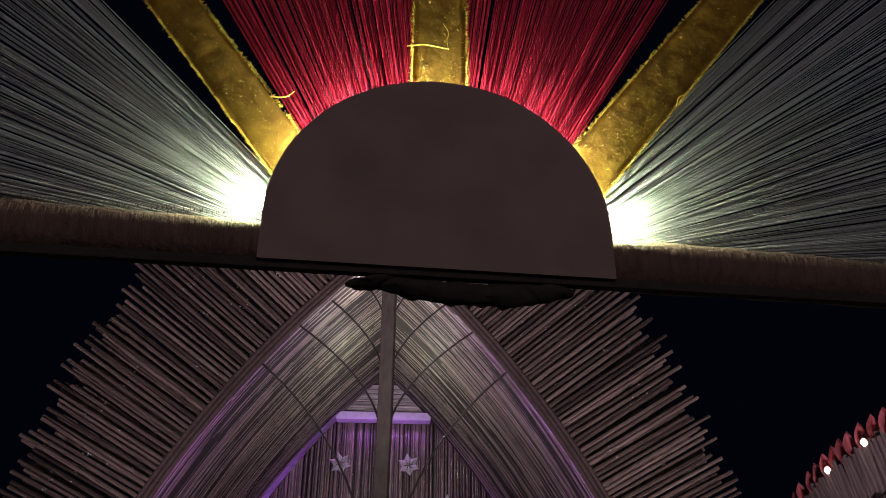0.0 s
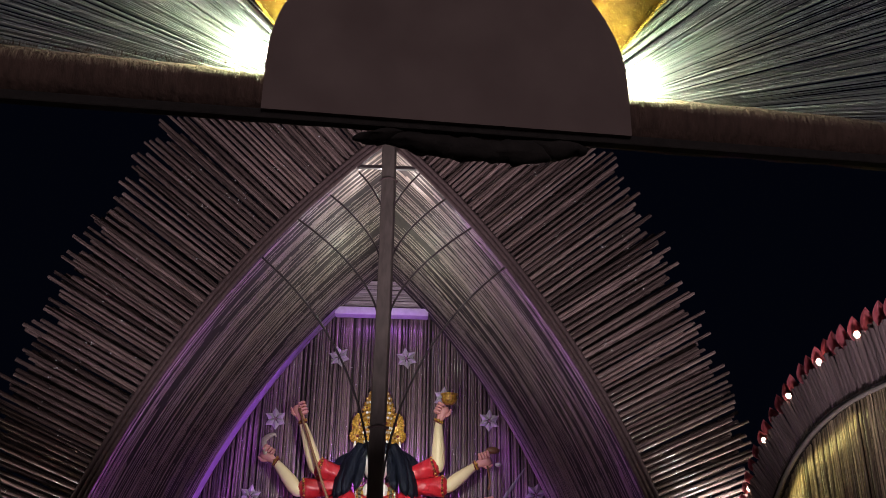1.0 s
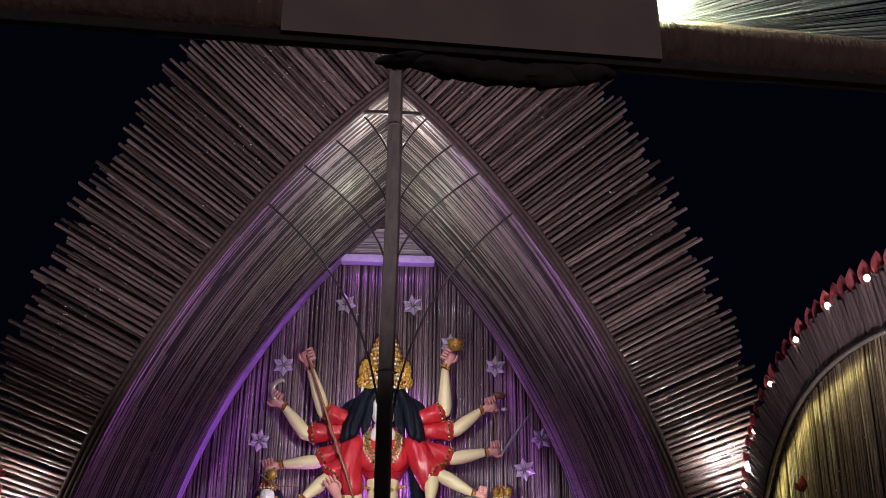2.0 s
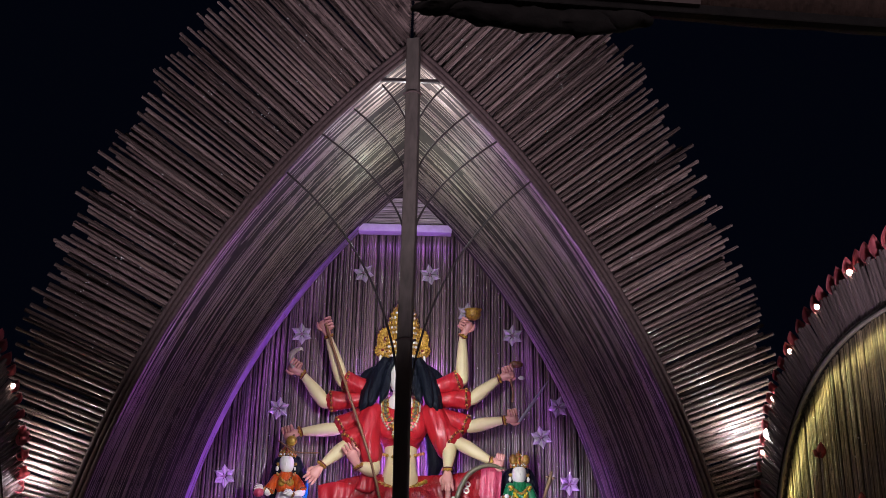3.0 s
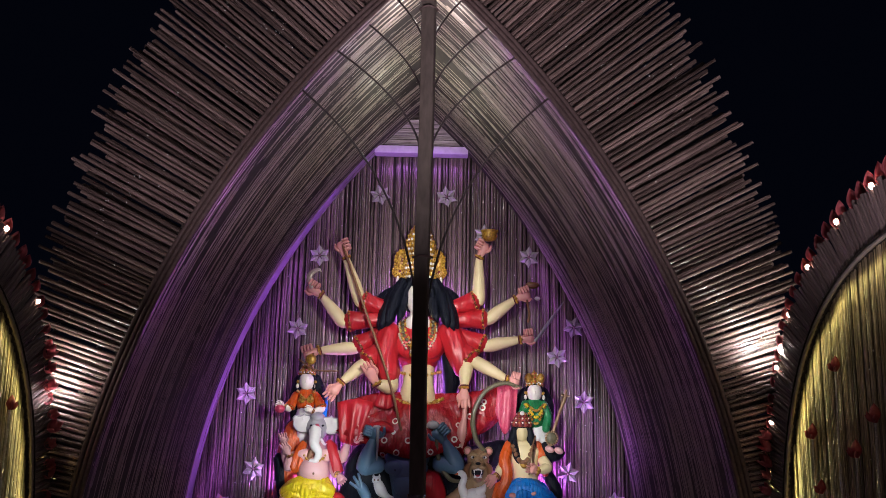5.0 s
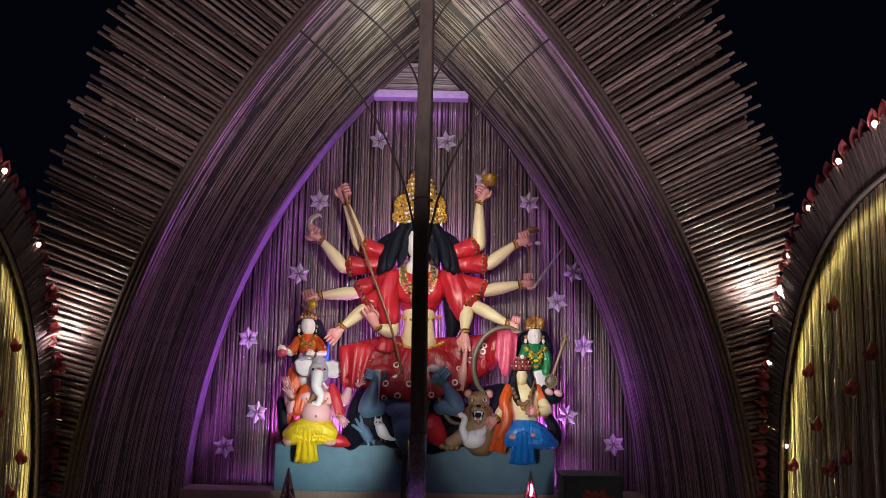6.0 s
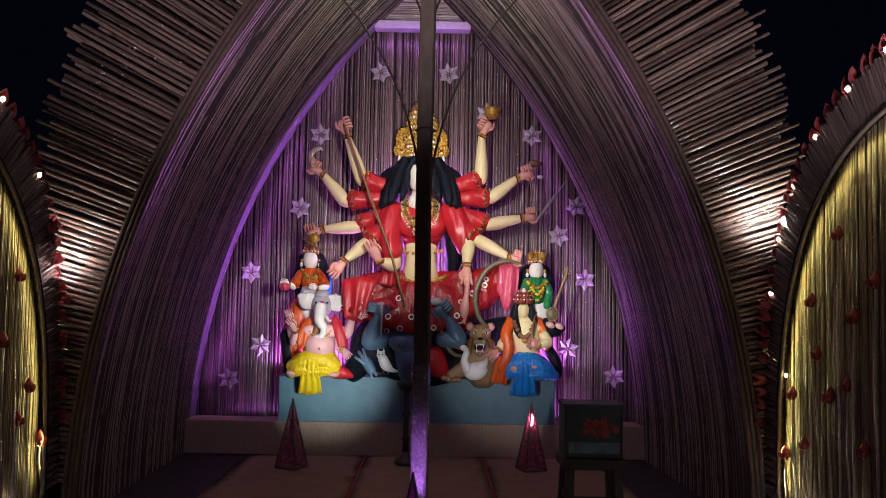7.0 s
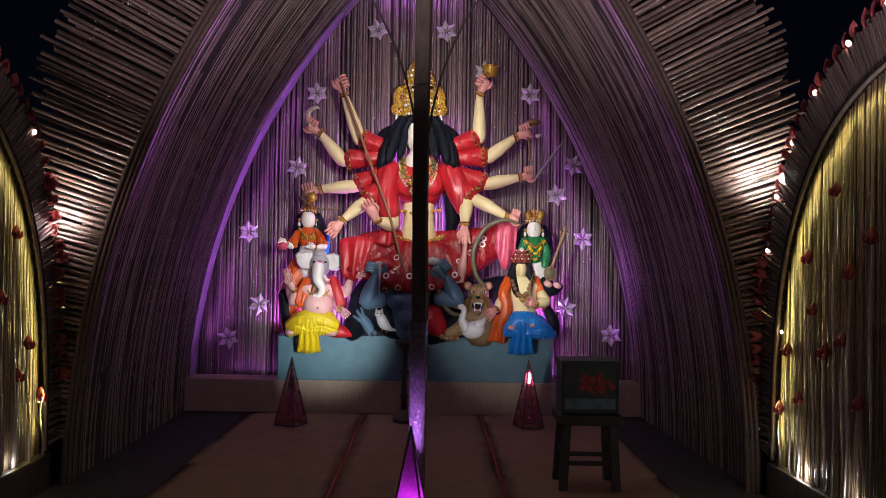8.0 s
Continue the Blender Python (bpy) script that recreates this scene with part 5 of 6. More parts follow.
# small green-robed figure with a lute
c = Clay()
p = (1.008, 8.220, 1.820)
crowned_head(c, p, 0.092, GOLD, HAIR, 1.0)
for s in (-1, 1):
    c.ball(GOLD, (p[0] + s * 0.06, 8.18, p[2] + 0.13), (0.04, 0.03, 0.05))
c.limb(HAIR, w((0.934, 8.300, 1.827), 0.05), w((0.869, 8.300, 1.686), 0.07), w((0.860, 8.300, 1.518), 0.06), n=10)
c.limb(HAIR, w((1.102, 8.300, 1.830), 0.05), w((1.149, 8.300, 1.691), 0.06), w((1.152, 8.300, 1.523), 0.04), n=10)
c.limb(GREEN, w((1.010, 8.220, 1.698), 0.09), w((1.009, 8.200, 1.603), 0.10), w((1.010, 8.200, 1.520), 0.085), n=24, flat=0.75, folds=7, deep=0.04)
c.limb(WHITEP, w((1.013, 8.220, 1.498), 0.09), w((1.031, 8.220, 1.409), 0.12), w((1.044, 8.220, 1.299), 0.13), n=14, flat=0.75)
c.limb(GREEN, w((1.091, 8.200, 1.709), 0.04), w((1.129, 8.180, 1.588), 0.046), w((1.108, 8.140, 1.466), 0.035), n=20, folds=6, deep=0.06)
c.limb(GREEN, w((0.924, 8.200, 1.707), 0.04), w((0.891, 8.180, 1.584), 0.046), w((0.905, 8.140, 1.474), 0.035), n=20, folds=6, deep=0.06)
for k in range(3):
    c.beads((GOLD, YELL, GOLD)[k], [(p[0] - 0.08 - 0.01 * k, 8.14, p[2] - 0.12), (p[0], 8.07, p[2] - 0.18 - 0.06 * k), (p[0] + 0.08 + 0.01 * k, 8.14, p[2] - 0.12)], 0.014, 13)
c.limb(TAN, w((1.294, 8.060, 1.840), 0.012), w((1.273, 8.060, 1.752), 0.020), w((1.237, 8.060, 1.654), 0.014), w((1.171, 8.040, 1.468), 0.017), w((1.119, 8.040, 1.304), 0.016), n=8)
for q in ((1.255, 8.050, 1.795), (1.309, 8.050, 1.785)):
    c.ball(TAN, q, (0.018, 0.012, 0.012), u=7, v=5)
c.ball(OLIVE, (1.144, 8.000, 1.392), (0.062, 0.03, 0.066))
for k in range(16):
    a = 2 * math.pi * k / 16
    q = (1.141, 7.975, 1.392)
    c.ball(TAN, (q[0] + 0.056 * math.cos(a), q[1], q[2] + 0.06 * math.sin(a)), 0.011, u=7, v=5)
for q in ((1.121, 7.980, 1.290), (1.208, 7.980, 1.280)):
    c.ball(PINKSKIN, q, (0.045, 0.035, 0.03), (0, 25, 0))
c.limb(HAIR, w((1.097, 8.120, 1.302), 0.06), w((1.172, 8.100, 1.238), 0.07), w((1.248, 8.100, 1.261), 0.04), n=10)
c.done("green_robed_statue", "small painted statue in green robes holding a lute", "statue")

# seated figure in blue with an orange scarf
c = Clay()
p = (0.873, 8.100, 1.430)
c.ball(SKIN, p, (0.062, 0.075, 0.086))
c.ball(HAIR, (p[0], p[1] + 0.03, p[2] + 0.03), (0.095, 0.08, 0.095))
c.limb(HAIR, w((p[0] - 0.066, p[1] - 0.005, p[2] + 0.04), 0.034), w((p[0] - 0.092, p[1] - 0.01, p[2] - 0.08), 0.042), w((p[0] - 0.10, p[1], p[2] - 0.18), 0.03), n=9)
c.limb(HAIR, w((p[0] + 0.066, p[1] - 0.005, p[2] + 0.04), 0.034), w((p[0] + 0.092, p[1] - 0.01, p[2] - 0.08), 0.042), w((p[0] + 0.10, p[1], p[2] - 0.18), 0.03), n=9)
c.ball(HAIR, (p[0], p[1] - 0.015, p[2] + 0.075), (0.072, 0.07, 0.035))
c.limb(SKIN, w((p[0], p[1] + 0.01, p[2] - 0.08), 0.045), w((p[0], p[1] + 0.02, p[2] - 0.16), 0.06), k=2)
for tier, (rr, zz, n) in enumerate(((0.080, 0.085, 9), (0.062, 0.125, 7), (0.036, 0.165, 5))):
    for k in range(n):
        a = math.pi * (1 + (k + 0.5) / n)
        q = (p[0] + rr * math.cos(a), p[1] + rr * math.sin(a), p[2] + zz)
        c.ball((MAROON, DARKRED)[k % 2], q, (0.022, 0.016, 0.030), u=9, v=6)
        c.ball((WHITEP, GOLD)[(k + tier) % 2], (q[0] + 0.014 * math.cos(a), q[1] + 0.014 * math.sin(a), q[2] + 0.012), 0.0085, u=6, v=5)
c.ball(MAROON, (p[0], p[1] + 0.01, p[2] + 0.11), (0.068, 0.06, 0.07))
c.ball(WHITEP, (p[0], p[1] - 0.045, p[2] + 0.185), (0.022, 0.015, 0.022))
c.limb(SKIN, w((0.895, 8.120, 1.255), 0.14), w((0.899, 8.100, 1.146), 0.13), w((0.912, 8.100, 1.016), 0.12), n=18, flat=0.7)
c.limb(SKIN, w((0.774, 8.120, 1.253), 0.06), w((0.894, 8.120, 1.299), 0.075), w((1.021, 8.120, 1.257), 0.06), n=14)
c.limb(HAIR, w((0.794, 8.060, 1.353), 0.03), w((0.814, 8.020, 1.235), 0.035), w((0.834, 8.000, 1.171), 0.02), n=8)
c.beads(BROWN, [(0.780, 8.020, 1.310), (0.842, 7.970, 1.183), (0.906, 7.970, 1.184), (0.975, 8.020, 1.313)], 0.022, 12)
c.ball(GOLD, (0.880, 7.970, 1.152), (0.035, 0.02, 0.04))
arm(c, (0.758, 8.120, 1.253), (0.687, 8.040, 1.113), (0.629, 7.980, 1.040), (0.575, 7.960, 0.997), r=0.05)
arm(c, (1.032, 8.120, 1.257), (1.111, 8.040, 1.120), (1.006, 7.980, 1.089), (0.949, 7.960, 1.110), r=0.05)
c.limb(ORANGE, w((0.755, 8.100, 1.319), 0.05), w((0.706, 8.020, 1.190), 0.055), w((0.726, 7.980, 1.031), 0.05), w((0.653, 7.980, 0.868), 0.045), n=26, k=6, folds=7, deep=0.06)
c.cloth(ORANGE, [(0.620, 7.990, 0.975), (0.683, 7.970, 0.998), (0.750, 7.990, 0.966)], [(0.549, 8.000, 0.736), (0.645, 7.980, 0.729), (0.711, 8.000, 0.706)], 2, 0.012)
c.limb(ORANGE, w((1.020, 8.120, 1.323), 0.045), w((1.074, 8.100, 1.193), 0.05), w((1.098, 8.100, 1.057), 0.03), n=26, k=6, folds=7, deep=0.06)
c.limb(BLUE, w((1.059, 8.080, 0.889), 0.085), w((0.915, 8.020, 0.934), 0.095), w((0.781, 8.020, 0.900), 0.085), w((0.729, 8.040, 0.843), 0.055), n=32, k=7, folds=8, deep=0.05)
c.limb(BLUE, w((0.836, 8.040, 0.942), 0.09), w((0.995, 8.000, 0.904), 0.085), w((1.122, 8.020, 0.851), 0.06), n=32, k=7, folds=8, deep=0.05)
c.limb(BLUE, w((0.703, 8.040, 0.810), 0.05), w((0.780, 8.000, 0.847), 0.07), w((0.915, 8.000, 0.828), 0.06), w((1.066, 8.000, 0.841), 0.075), w((1.180, 8.040, 0.807), 0.045), n=32, k=7, folds=9, deep=0.07)
c.cloth(BLUE, [(0.803, 7.920, 0.907), (0.870, 7.900, 0.931), (0.942, 7.920, 0.909)], [(0.752, 8.070, 0.613), (0.880, 8.050, 0.601), (1.013, 8.070, 0.617)], 3.5, 0.016)
for q in ((0.780, 7.950, 0.873), (0.971, 7.940, 0.898)):
    c.ball(PALM, q, (0.04, 0.03, 0.028))
c.limb(BROWN, w((0.927, 7.950, 1.062), 0.008), w((0.958, 7.970, 1.303), 0.007), w((0.993, 8.000, 1.411), 0.006), n=6)
c.limb(HAIR, w((1.108, 8.180, 1.080), 0.05), w((1.196, 8.160, 0.918), 0.06), w((1.209, 8.160, 0.797), 0.05), n=10)
c.done("blue_clad_statue", "seated painted statue with blue cloth and orange scarf", "statue")

# slate-blue fighter with raised arms
c = Clay()
c.ball(DEMON, (-0.216, 8.040, 1.326), (0.11, 0.11, 0.13))
c.ball(HAIR, (-0.229, 8.100, 1.379), (0.13, 0.11, 0.14))
c.limb(DEMON, w((-0.214, 8.060, 1.218), 0.08), w((-0.212, 8.040, 1.121), 0.17), w((-0.210, 8.040, 1.002), 0.15), w((-0.197, 8.060, 0.817), 0.13), n=18, flat=0.7)
c.ball(DEMON, (-0.331, 8.030, 1.163), (0.09, 0.08, 0.07), (0, 25, 0))
c.ball(DEMON, (-0.083, 8.030, 1.167), (0.09, 0.08, 0.07), (0, -25, 0))
for q in ((-0.310, 7.965, 1.100), (-0.110, 7.965, 1.102)):
    c.ball(DEMON, q, (0.105, 0.055, 0.075), u=18, v=12)
    c.ball(HAIR, (q[0], q[1] - 0.052, q[2] - 0.02), (0.008, 0.004, 0.008), u=7, v=5)
c.ball(DEMON, (-0.205, 7.985, 0.95), (0.125, 0.065, 0.12), u=18, v=12)
arm(c, (-0.340, 8.040, 1.140), (-0.595, 7.960, 1.100), (-0.523, 7.940, 1.334), (-0.493, 7.940, 1.441), skin=DEMON, r=0.078, bangle=False, curl=1)
arm(c, (-0.070, 8.040, 1.145), (0.255, 7.980, 1.130), (0.151, 7.960, 1.334), (0.053, 7.950, 1.439), skin=DEMON, r=0.078, bangle=False, curl=-1)
c.limb(GREY, w((-0.480, 7.900, 1.463), 0.016), w((-0.478, 7.900, 1.335), 0.014), w((-0.480, 7.900, 1.165), 0.005), n=7)
c.ball(GREY, (-0.481, 7.920, 1.463), (0.05, 0.03, 0.02))
c.ball(GREY, (0.030, 7.920, 1.492), (0.06, 0.03, 0.04))
c.limb(OLIVE, w((0.053, 7.940, 1.429), 0.018), w((0.089, 7.960, 1.183), 0.022), w((0.189, 7.980, 1.012), 0.022), w((0.319, 8.000, 0.980), 0.014), n=9)
c.limb(RED, w((-0.004, 8.060, 0.961), 0.14), w((0.079, 8.060, 0.854), 0.10), w((0.134, 8.060, 0.789), 0.05), n=12)
c.done("blue_fighter_statue", "painted slate-blue clay fighter statue with raised arms", "statue")

# fallen black buffalo with a slate hand
c = Clay()
c.limb(HAIR, w((-0.761, 8.200, 0.786), 0.10), w((-0.664, 8.180, 0.943), 0.16), w((-0.501, 8.200, 0.999), 0.18), w((-0.306, 8.200, 0.864), 0.16), n=16)
c.limb(HAIR, w((-0.726, 8.140, 0.944), 0.08), w((-0.718, 8.140, 1.109), 0.06), w((-0.665, 8.140, 1.219), 0.02), n=10)
c.limb(HAIR, w((-0.002, 8.220, 0.812), 0.15), w((0.219, 8.240, 0.869), 0.14), w((0.496, 8.300, 1.120), 0.17), w((0.722, 8.340, 1.235), 0.13), n=14)
c.ball(HAIR, (-0.18, 8.38, 1.08), (0.62, 0.10, 0.36), u=22, v=14)
c.ball(HAIR, (0.42, 8.38, 1.02), (0.40, 0.10, 0.27), u=22, v=14)
c.limb(DEMON, w((-0.654, 8.060, 0.972), 0.035), w((-0.606, 8.020, 0.889), 0.05), w((-0.566, 8.000, 0.827), 0.045), n=10)
for q in ((-0.723, 7.990, 0.954), (-0.692, 7.990, 1.008), (-0.650, 7.990, 1.036), (-0.515, 7.970, 0.787), (-0.558, 7.970, 0.765)):
    c.limb(DEMON, w((-0.605, 8.000, 0.875), 0.02), w(q, 0.012), n=7, k=3)
c.done("buffalo_statue", "fallen black clay buffalo with a slate-blue claw", "statue")

# roaring lion
c = Clay()
p = (0.459, 8.040, 1.164)
x, y, z = p
c.ball(TAN, (x, y, z + 0.02), (0.105, 0.11, 0.10))
c.ball(TAN, (x - 0.005, y - 0.075, z + 0.005), (0.062, 0.075, 0.06))
c.limb(TAN, w((x - 0.005, y - 0.05, z + 0.03), 0.04), w((x - 0.008, y - 0.14, z - 0.005), 0.036), w((x - 0.01, y - 0.165, z - 0.02), 0.026), n=12)
c.limb(TAN, w((x - 0.008, y - 0.02, z - 0.11), 0.055), w((x - 0.01, y - 0.09, z - 0.145), 0.046), w((x - 0.012, y - 0.125, z - 0.15), 0.03), n=12, flat=0.7)
c.ball(HAIR, (x - 0.008, y - 0.085, z - 0.085), (0.055, 0.05, 0.055))
c.ball(RED, (x - 0.010, y - 0.118, z - 0.122), (0.026, 0.03, 0.012))
c.ball(HAIR, (x - 0.01, y - 0.185, z - 0.008), (0.024, 0.012, 0.014))
for s in (-1, 1):
    c.ball(TAN, (x - 0.009 + s * 0.032, y - 0.145, z - 0.042), (0.034, 0.03, 0.024), (0, s * 14, 0))
    c.ball(TAN, (x + s * 0.098, y + 0.015, z + 0.095), (0.040, 0.022, 0.042))
    c.ball(PALM, (x + s * 0.100, y - 0.003, z + 0.093), (0.027, 0.014, 0.028))
    c.limb(TAN, w((x + s * 0.02, y - 0.11, z + 0.055), 0.016), w((x + s * 0.055, y - 0.10, z + 0.072), 0.018), w((x + s * 0.09, y - 0.06, z + 0.058), 0.012), n=8, k=3)
    c.ball(WHITEP, (x + s * 0.055, y - 0.098, z + 0.042), (0.020, 0.012, 0.013))
    c.ball(HAIR, (x + s * 0.052, y - 0.108, z + 0.042), (0.009, 0.006, 0.010), u=8, v=6)
    c.limb(BROWN, w((x + s * 0.075, y - 0.08, z - 0.01), 0.012), w((x + s * 0.105, y - 0.03, z - 0.06), 0.03), w((x + s * 0.10, y + 0.0, z - 0.13), 0.03), w((x + s * 0.07, y - 0.02, z - 0.17), 0.01), n=9)
    c.limb(WHITEP, w((x - 0.009 + s * 0.034, y - 0.145, z - 0.058), 0.011), w((x - 0.009 + s * 0.033, y - 0.148, z - 0.098), 0.002), n=7, k=2)
    c.limb(WHITEP, w((x - 0.010 + s * 0.028, y - 0.130, z - 0.135), 0.010), w((x - 0.010 + s * 0.029, y - 0.135, z - 0.103), 0.002), n=7, k=2)
for k in range(5):
    c.ball(WHITEP, (x - 0.033 + 0.012 * k, y - 0.155, z - 0.062), (0.007, 0.006, 0.011), u=6, v=5)
    c.ball(WHITEP, (x - 0.030 + 0.010 * k, y - 0.138, z - 0.128), (0.006, 0.006, 0.010), u=6, v=5)
for k in range(4):
    c.ball(BROWN, (x + (k - 1.5) * 0.03, y - 0.085 + 0.01 * abs(k - 1.5), z + 0.088), (0.006, 0.012, 0.016), u=7, v=5)
c.limb(TAN, w((0.476, 8.120, 1.046), 0.14), w((0.490, 8.140, 0.936), 0.16), w((0.493, 8.160, 0.797), 0.16), n=16)
c.limb(TAN, w((0.404, 8.080, 0.966), 0.08), w((0.295, 8.020, 0.860), 0.07), w((0.187, 7.980, 0.797), 0.055), n=12)
for q in ((0.117, 7.950, 0.777), (0.160, 7.940, 0.763), (0.208, 7.940, 0.758), (0.256, 7.950, 0.763)):
    c.ball(TAN, q, (0.03, 0.045, 0.026))
c.done("lion_statue", "painted tan clay lion statue with bared teeth", "statue")

# white swan
c = Clay()
c.ball(WHITEP, (0.417, 7.980, 0.843), (0.115, 0.08, 0.085), (0, -12, 0))
c.limb(WHITEP, w((0.341, 7.960, 0.855), 0.05), w((0.307, 7.950, 0.940), 0.035), w((0.327, 7.950, 1.016), 0.03), w((0.310, 7.940, 1.059), 0.028), n=10)
c.ball(WHITEP, (0.294, 7.940, 1.064), (0.036, 0.03, 0.028))
c.limb(ORANGE, w((0.272, 7.930, 1.059), 0.012), w((0.240, 7.920, 1.048), 0.004), n=6, k=2)
c.limb(WHITEP, w((0.457, 7.940, 0.890), 0.05), w((0.501, 7.960, 0.921), 0.035), w((0.523, 7.980, 0.963), 0.01), n=10, flat=0.6)
c.done("swan_statue", "small white painted swan statue", "statue")

# white owl
c = Clay()
c.limb(WHITEP, w((-0.465, 7.980, 0.948), 0.045), w((-0.432, 7.980, 0.884), 0.05), w((-0.378, 7.990, 0.841), 0.025), w((-0.324, 8.000, 0.825), 0.01), n=12)
c.ball(WHITEP, (-0.481, 7.970, 0.981), (0.042, 0.04, 0.038))
for s in (-4, 4):
    c.ball(BROWN, ((-0.479, 7.930, 0.983)[0] + s * 0.004, 7.93, (-0.479, 7.930, 0.983)[2] + 0.004), 0.008, u=6, v=5)
for q in ((-0.508, 7.970, 1.012), (-0.455, 7.970, 1.013)):
    c.limb(WHITEP, w(q, 0.012), w((q[0], q[1], q[2] + 0.025), 0.003), n=6, k=2)
for q in ((-0.452, 7.970, 0.831), (-0.409, 7.970, 0.821)):
    c.limb(BROWN, w(q, 0.008), w((q[0], q[1], q[2] - 0.015), 0.008), n=6, k=2)
c.done("owl_statue", "small white painted owl statue", "statue")

# ---- gate with the half disc, in front of the camera ----
GX, GZ, GR = 0.105, 2.262, 0.2075
gate = thing("gate_crest", "half-disc board with radiating yarn and yellow felt rays", "gate ornament", at=(GX, 0.737, 0))
gate.rotation_euler[2] = radians(4)


def gp(x, z, y=0.0):
    """Gate coordinates: x along the beam from the disc's middle."""
    return Vector((x, y, z))


bm = bmesh.new()
ring = [gp(-GR, 2.2), gp(GR, 2.2)] + [gp(GR * math.cos(math.pi * i / 48), GZ + GR * math.sin(math.pi * i / 48)) for i in range(49)]
fr = [bm.verts.new(p + Vector((0, -0.006, 0))) for p in ring]
bk = [bm.verts.new(p + Vector((0, 0.006, 0))) for p in ring]
bm.faces.new(fr)
bm.faces.new(bk[::-1])
for i in range(len(ring)):
    j = (i + 1) % len(ring)
    bm.faces.new((fr[j], fr[i], bk[i], bk[j]))
bmesh.ops.recalc_face_normals(bm, faces=bm.faces[:])
part("half_disc", bm, BOARD, gate, "plain dark cardboard half disc")
# beam wrapped in jute
rg = random.Random(31)
bm = bmesh.new()
n = 90
rings = []
for i in range(n + 1):
    x = -1.5 + 3.0 * i / n
    cz = 2.232 - 0.012 * x + 0.004 * math.sin(x * 5) + rg.uniform(-0.0012, 0.0012)
    h = 0.031 + 0.0025 * math.sin(x * 7.1) + rg.uniform(-0.001, 0.001)
    rings.append([bm.verts.new((x, 0.022 + 0.028 * math.cos(a), cz + h * math.sin(a))) for a in (2 * math.pi * k / 12 for k in range(12))])
for a, b in zip(rings, rings[1:]):
    for k in range(12):
        bm.faces.new((a[k], a[(k + 1) % 12], b[(k + 1) % 12], b[k]))
bm.faces.new(rings[0][::-1])
bm.faces.new(rings[-1])
bmesh.ops.recalc_face_normals(bm, faces=bm.faces[:])
part("beam", bm, JUTE, gate, "beam wrapped in brown jute", smooth=True)
# loose jute fibres along the beam
V, F = [], []
for i in range(2600):
    x = rg.choice((-1, 1)) * rg.uniform(0.212, 0.75)
    a = rg.uniform(-0.5, 3.6)
    p = Vector((x, 0.022 - 0.028 * abs(math.cos(a)), 2.232 - 0.012 * x + 0.031 * math.sin(a)))
    d = Vector((rg.uniform(-0.6, 0.6), -0.25, math.sin(a) + rg.uniform(-0.4, 0.4))) * rg.uniform(0.003, 0.009)
    b = len(V)
    w = 0.0003
    V += [p + Vector((w, 0, 0)), p - Vector((w, 0, 0)), p + d]
    V += [p + Vector((0, w, 0))]
    F += [(b, b + 1, b + 2), (b, b + 3, b + 2), (b + 1, b + 3, b + 2)]
me = bpy.data.meshes.new("jute_fuzz")
me.from_pydata([tuple(v) for v in V], [], F)
me.materials.append(JUTE)
tagged(part("jute_fuzz", me, None, gate), kind="stuff")
# rags and tape hanging under the disc
for x, z, w, h in ((-0.02, 2.182, 0.05, 0.012), (0.03, 2.178, 0.05, 0.014), (0.075, 2.178, 0.045, 0.013), (-0.075, 2.188, 0.03, 0.007), (0.12, 2.186, 0.04, 0.009)):
    bm = bmesh.new()
    ball(bm, (x, 0.014, z), (w, 0.014, h), rot=(0, rg.uniform(-8, 8), 0), u=22, v=12)
    for v in bm.verts:
        v.co += Vector((0, 0, 0.006)) * noise.noise(v.co * 60) + Vector((0.004, 0, 0.004)) * noise.noise(v.co * 150)
    part("rag", bm, RAG, gate, smooth=True)
part("lath", boxed((-1.42, 0.0, 2.192), (1.42, 0.012, 2.204), 0.002), RAG, gate)


def ray_line(phi, side, r0, r1):
    """A ray at phi degrees above the beam, starting r0 and ending r1 from the source."""
    cz = 2.235 - 0.125 * min(phi, 54) / 54 if phi < 60 else 2.11
    d = Vector((side * math.cos(radians(phi)), 0, math.sin(radians(phi))))
    return gp(0, cz) + d * r0, gp(0, cz) + d * r1


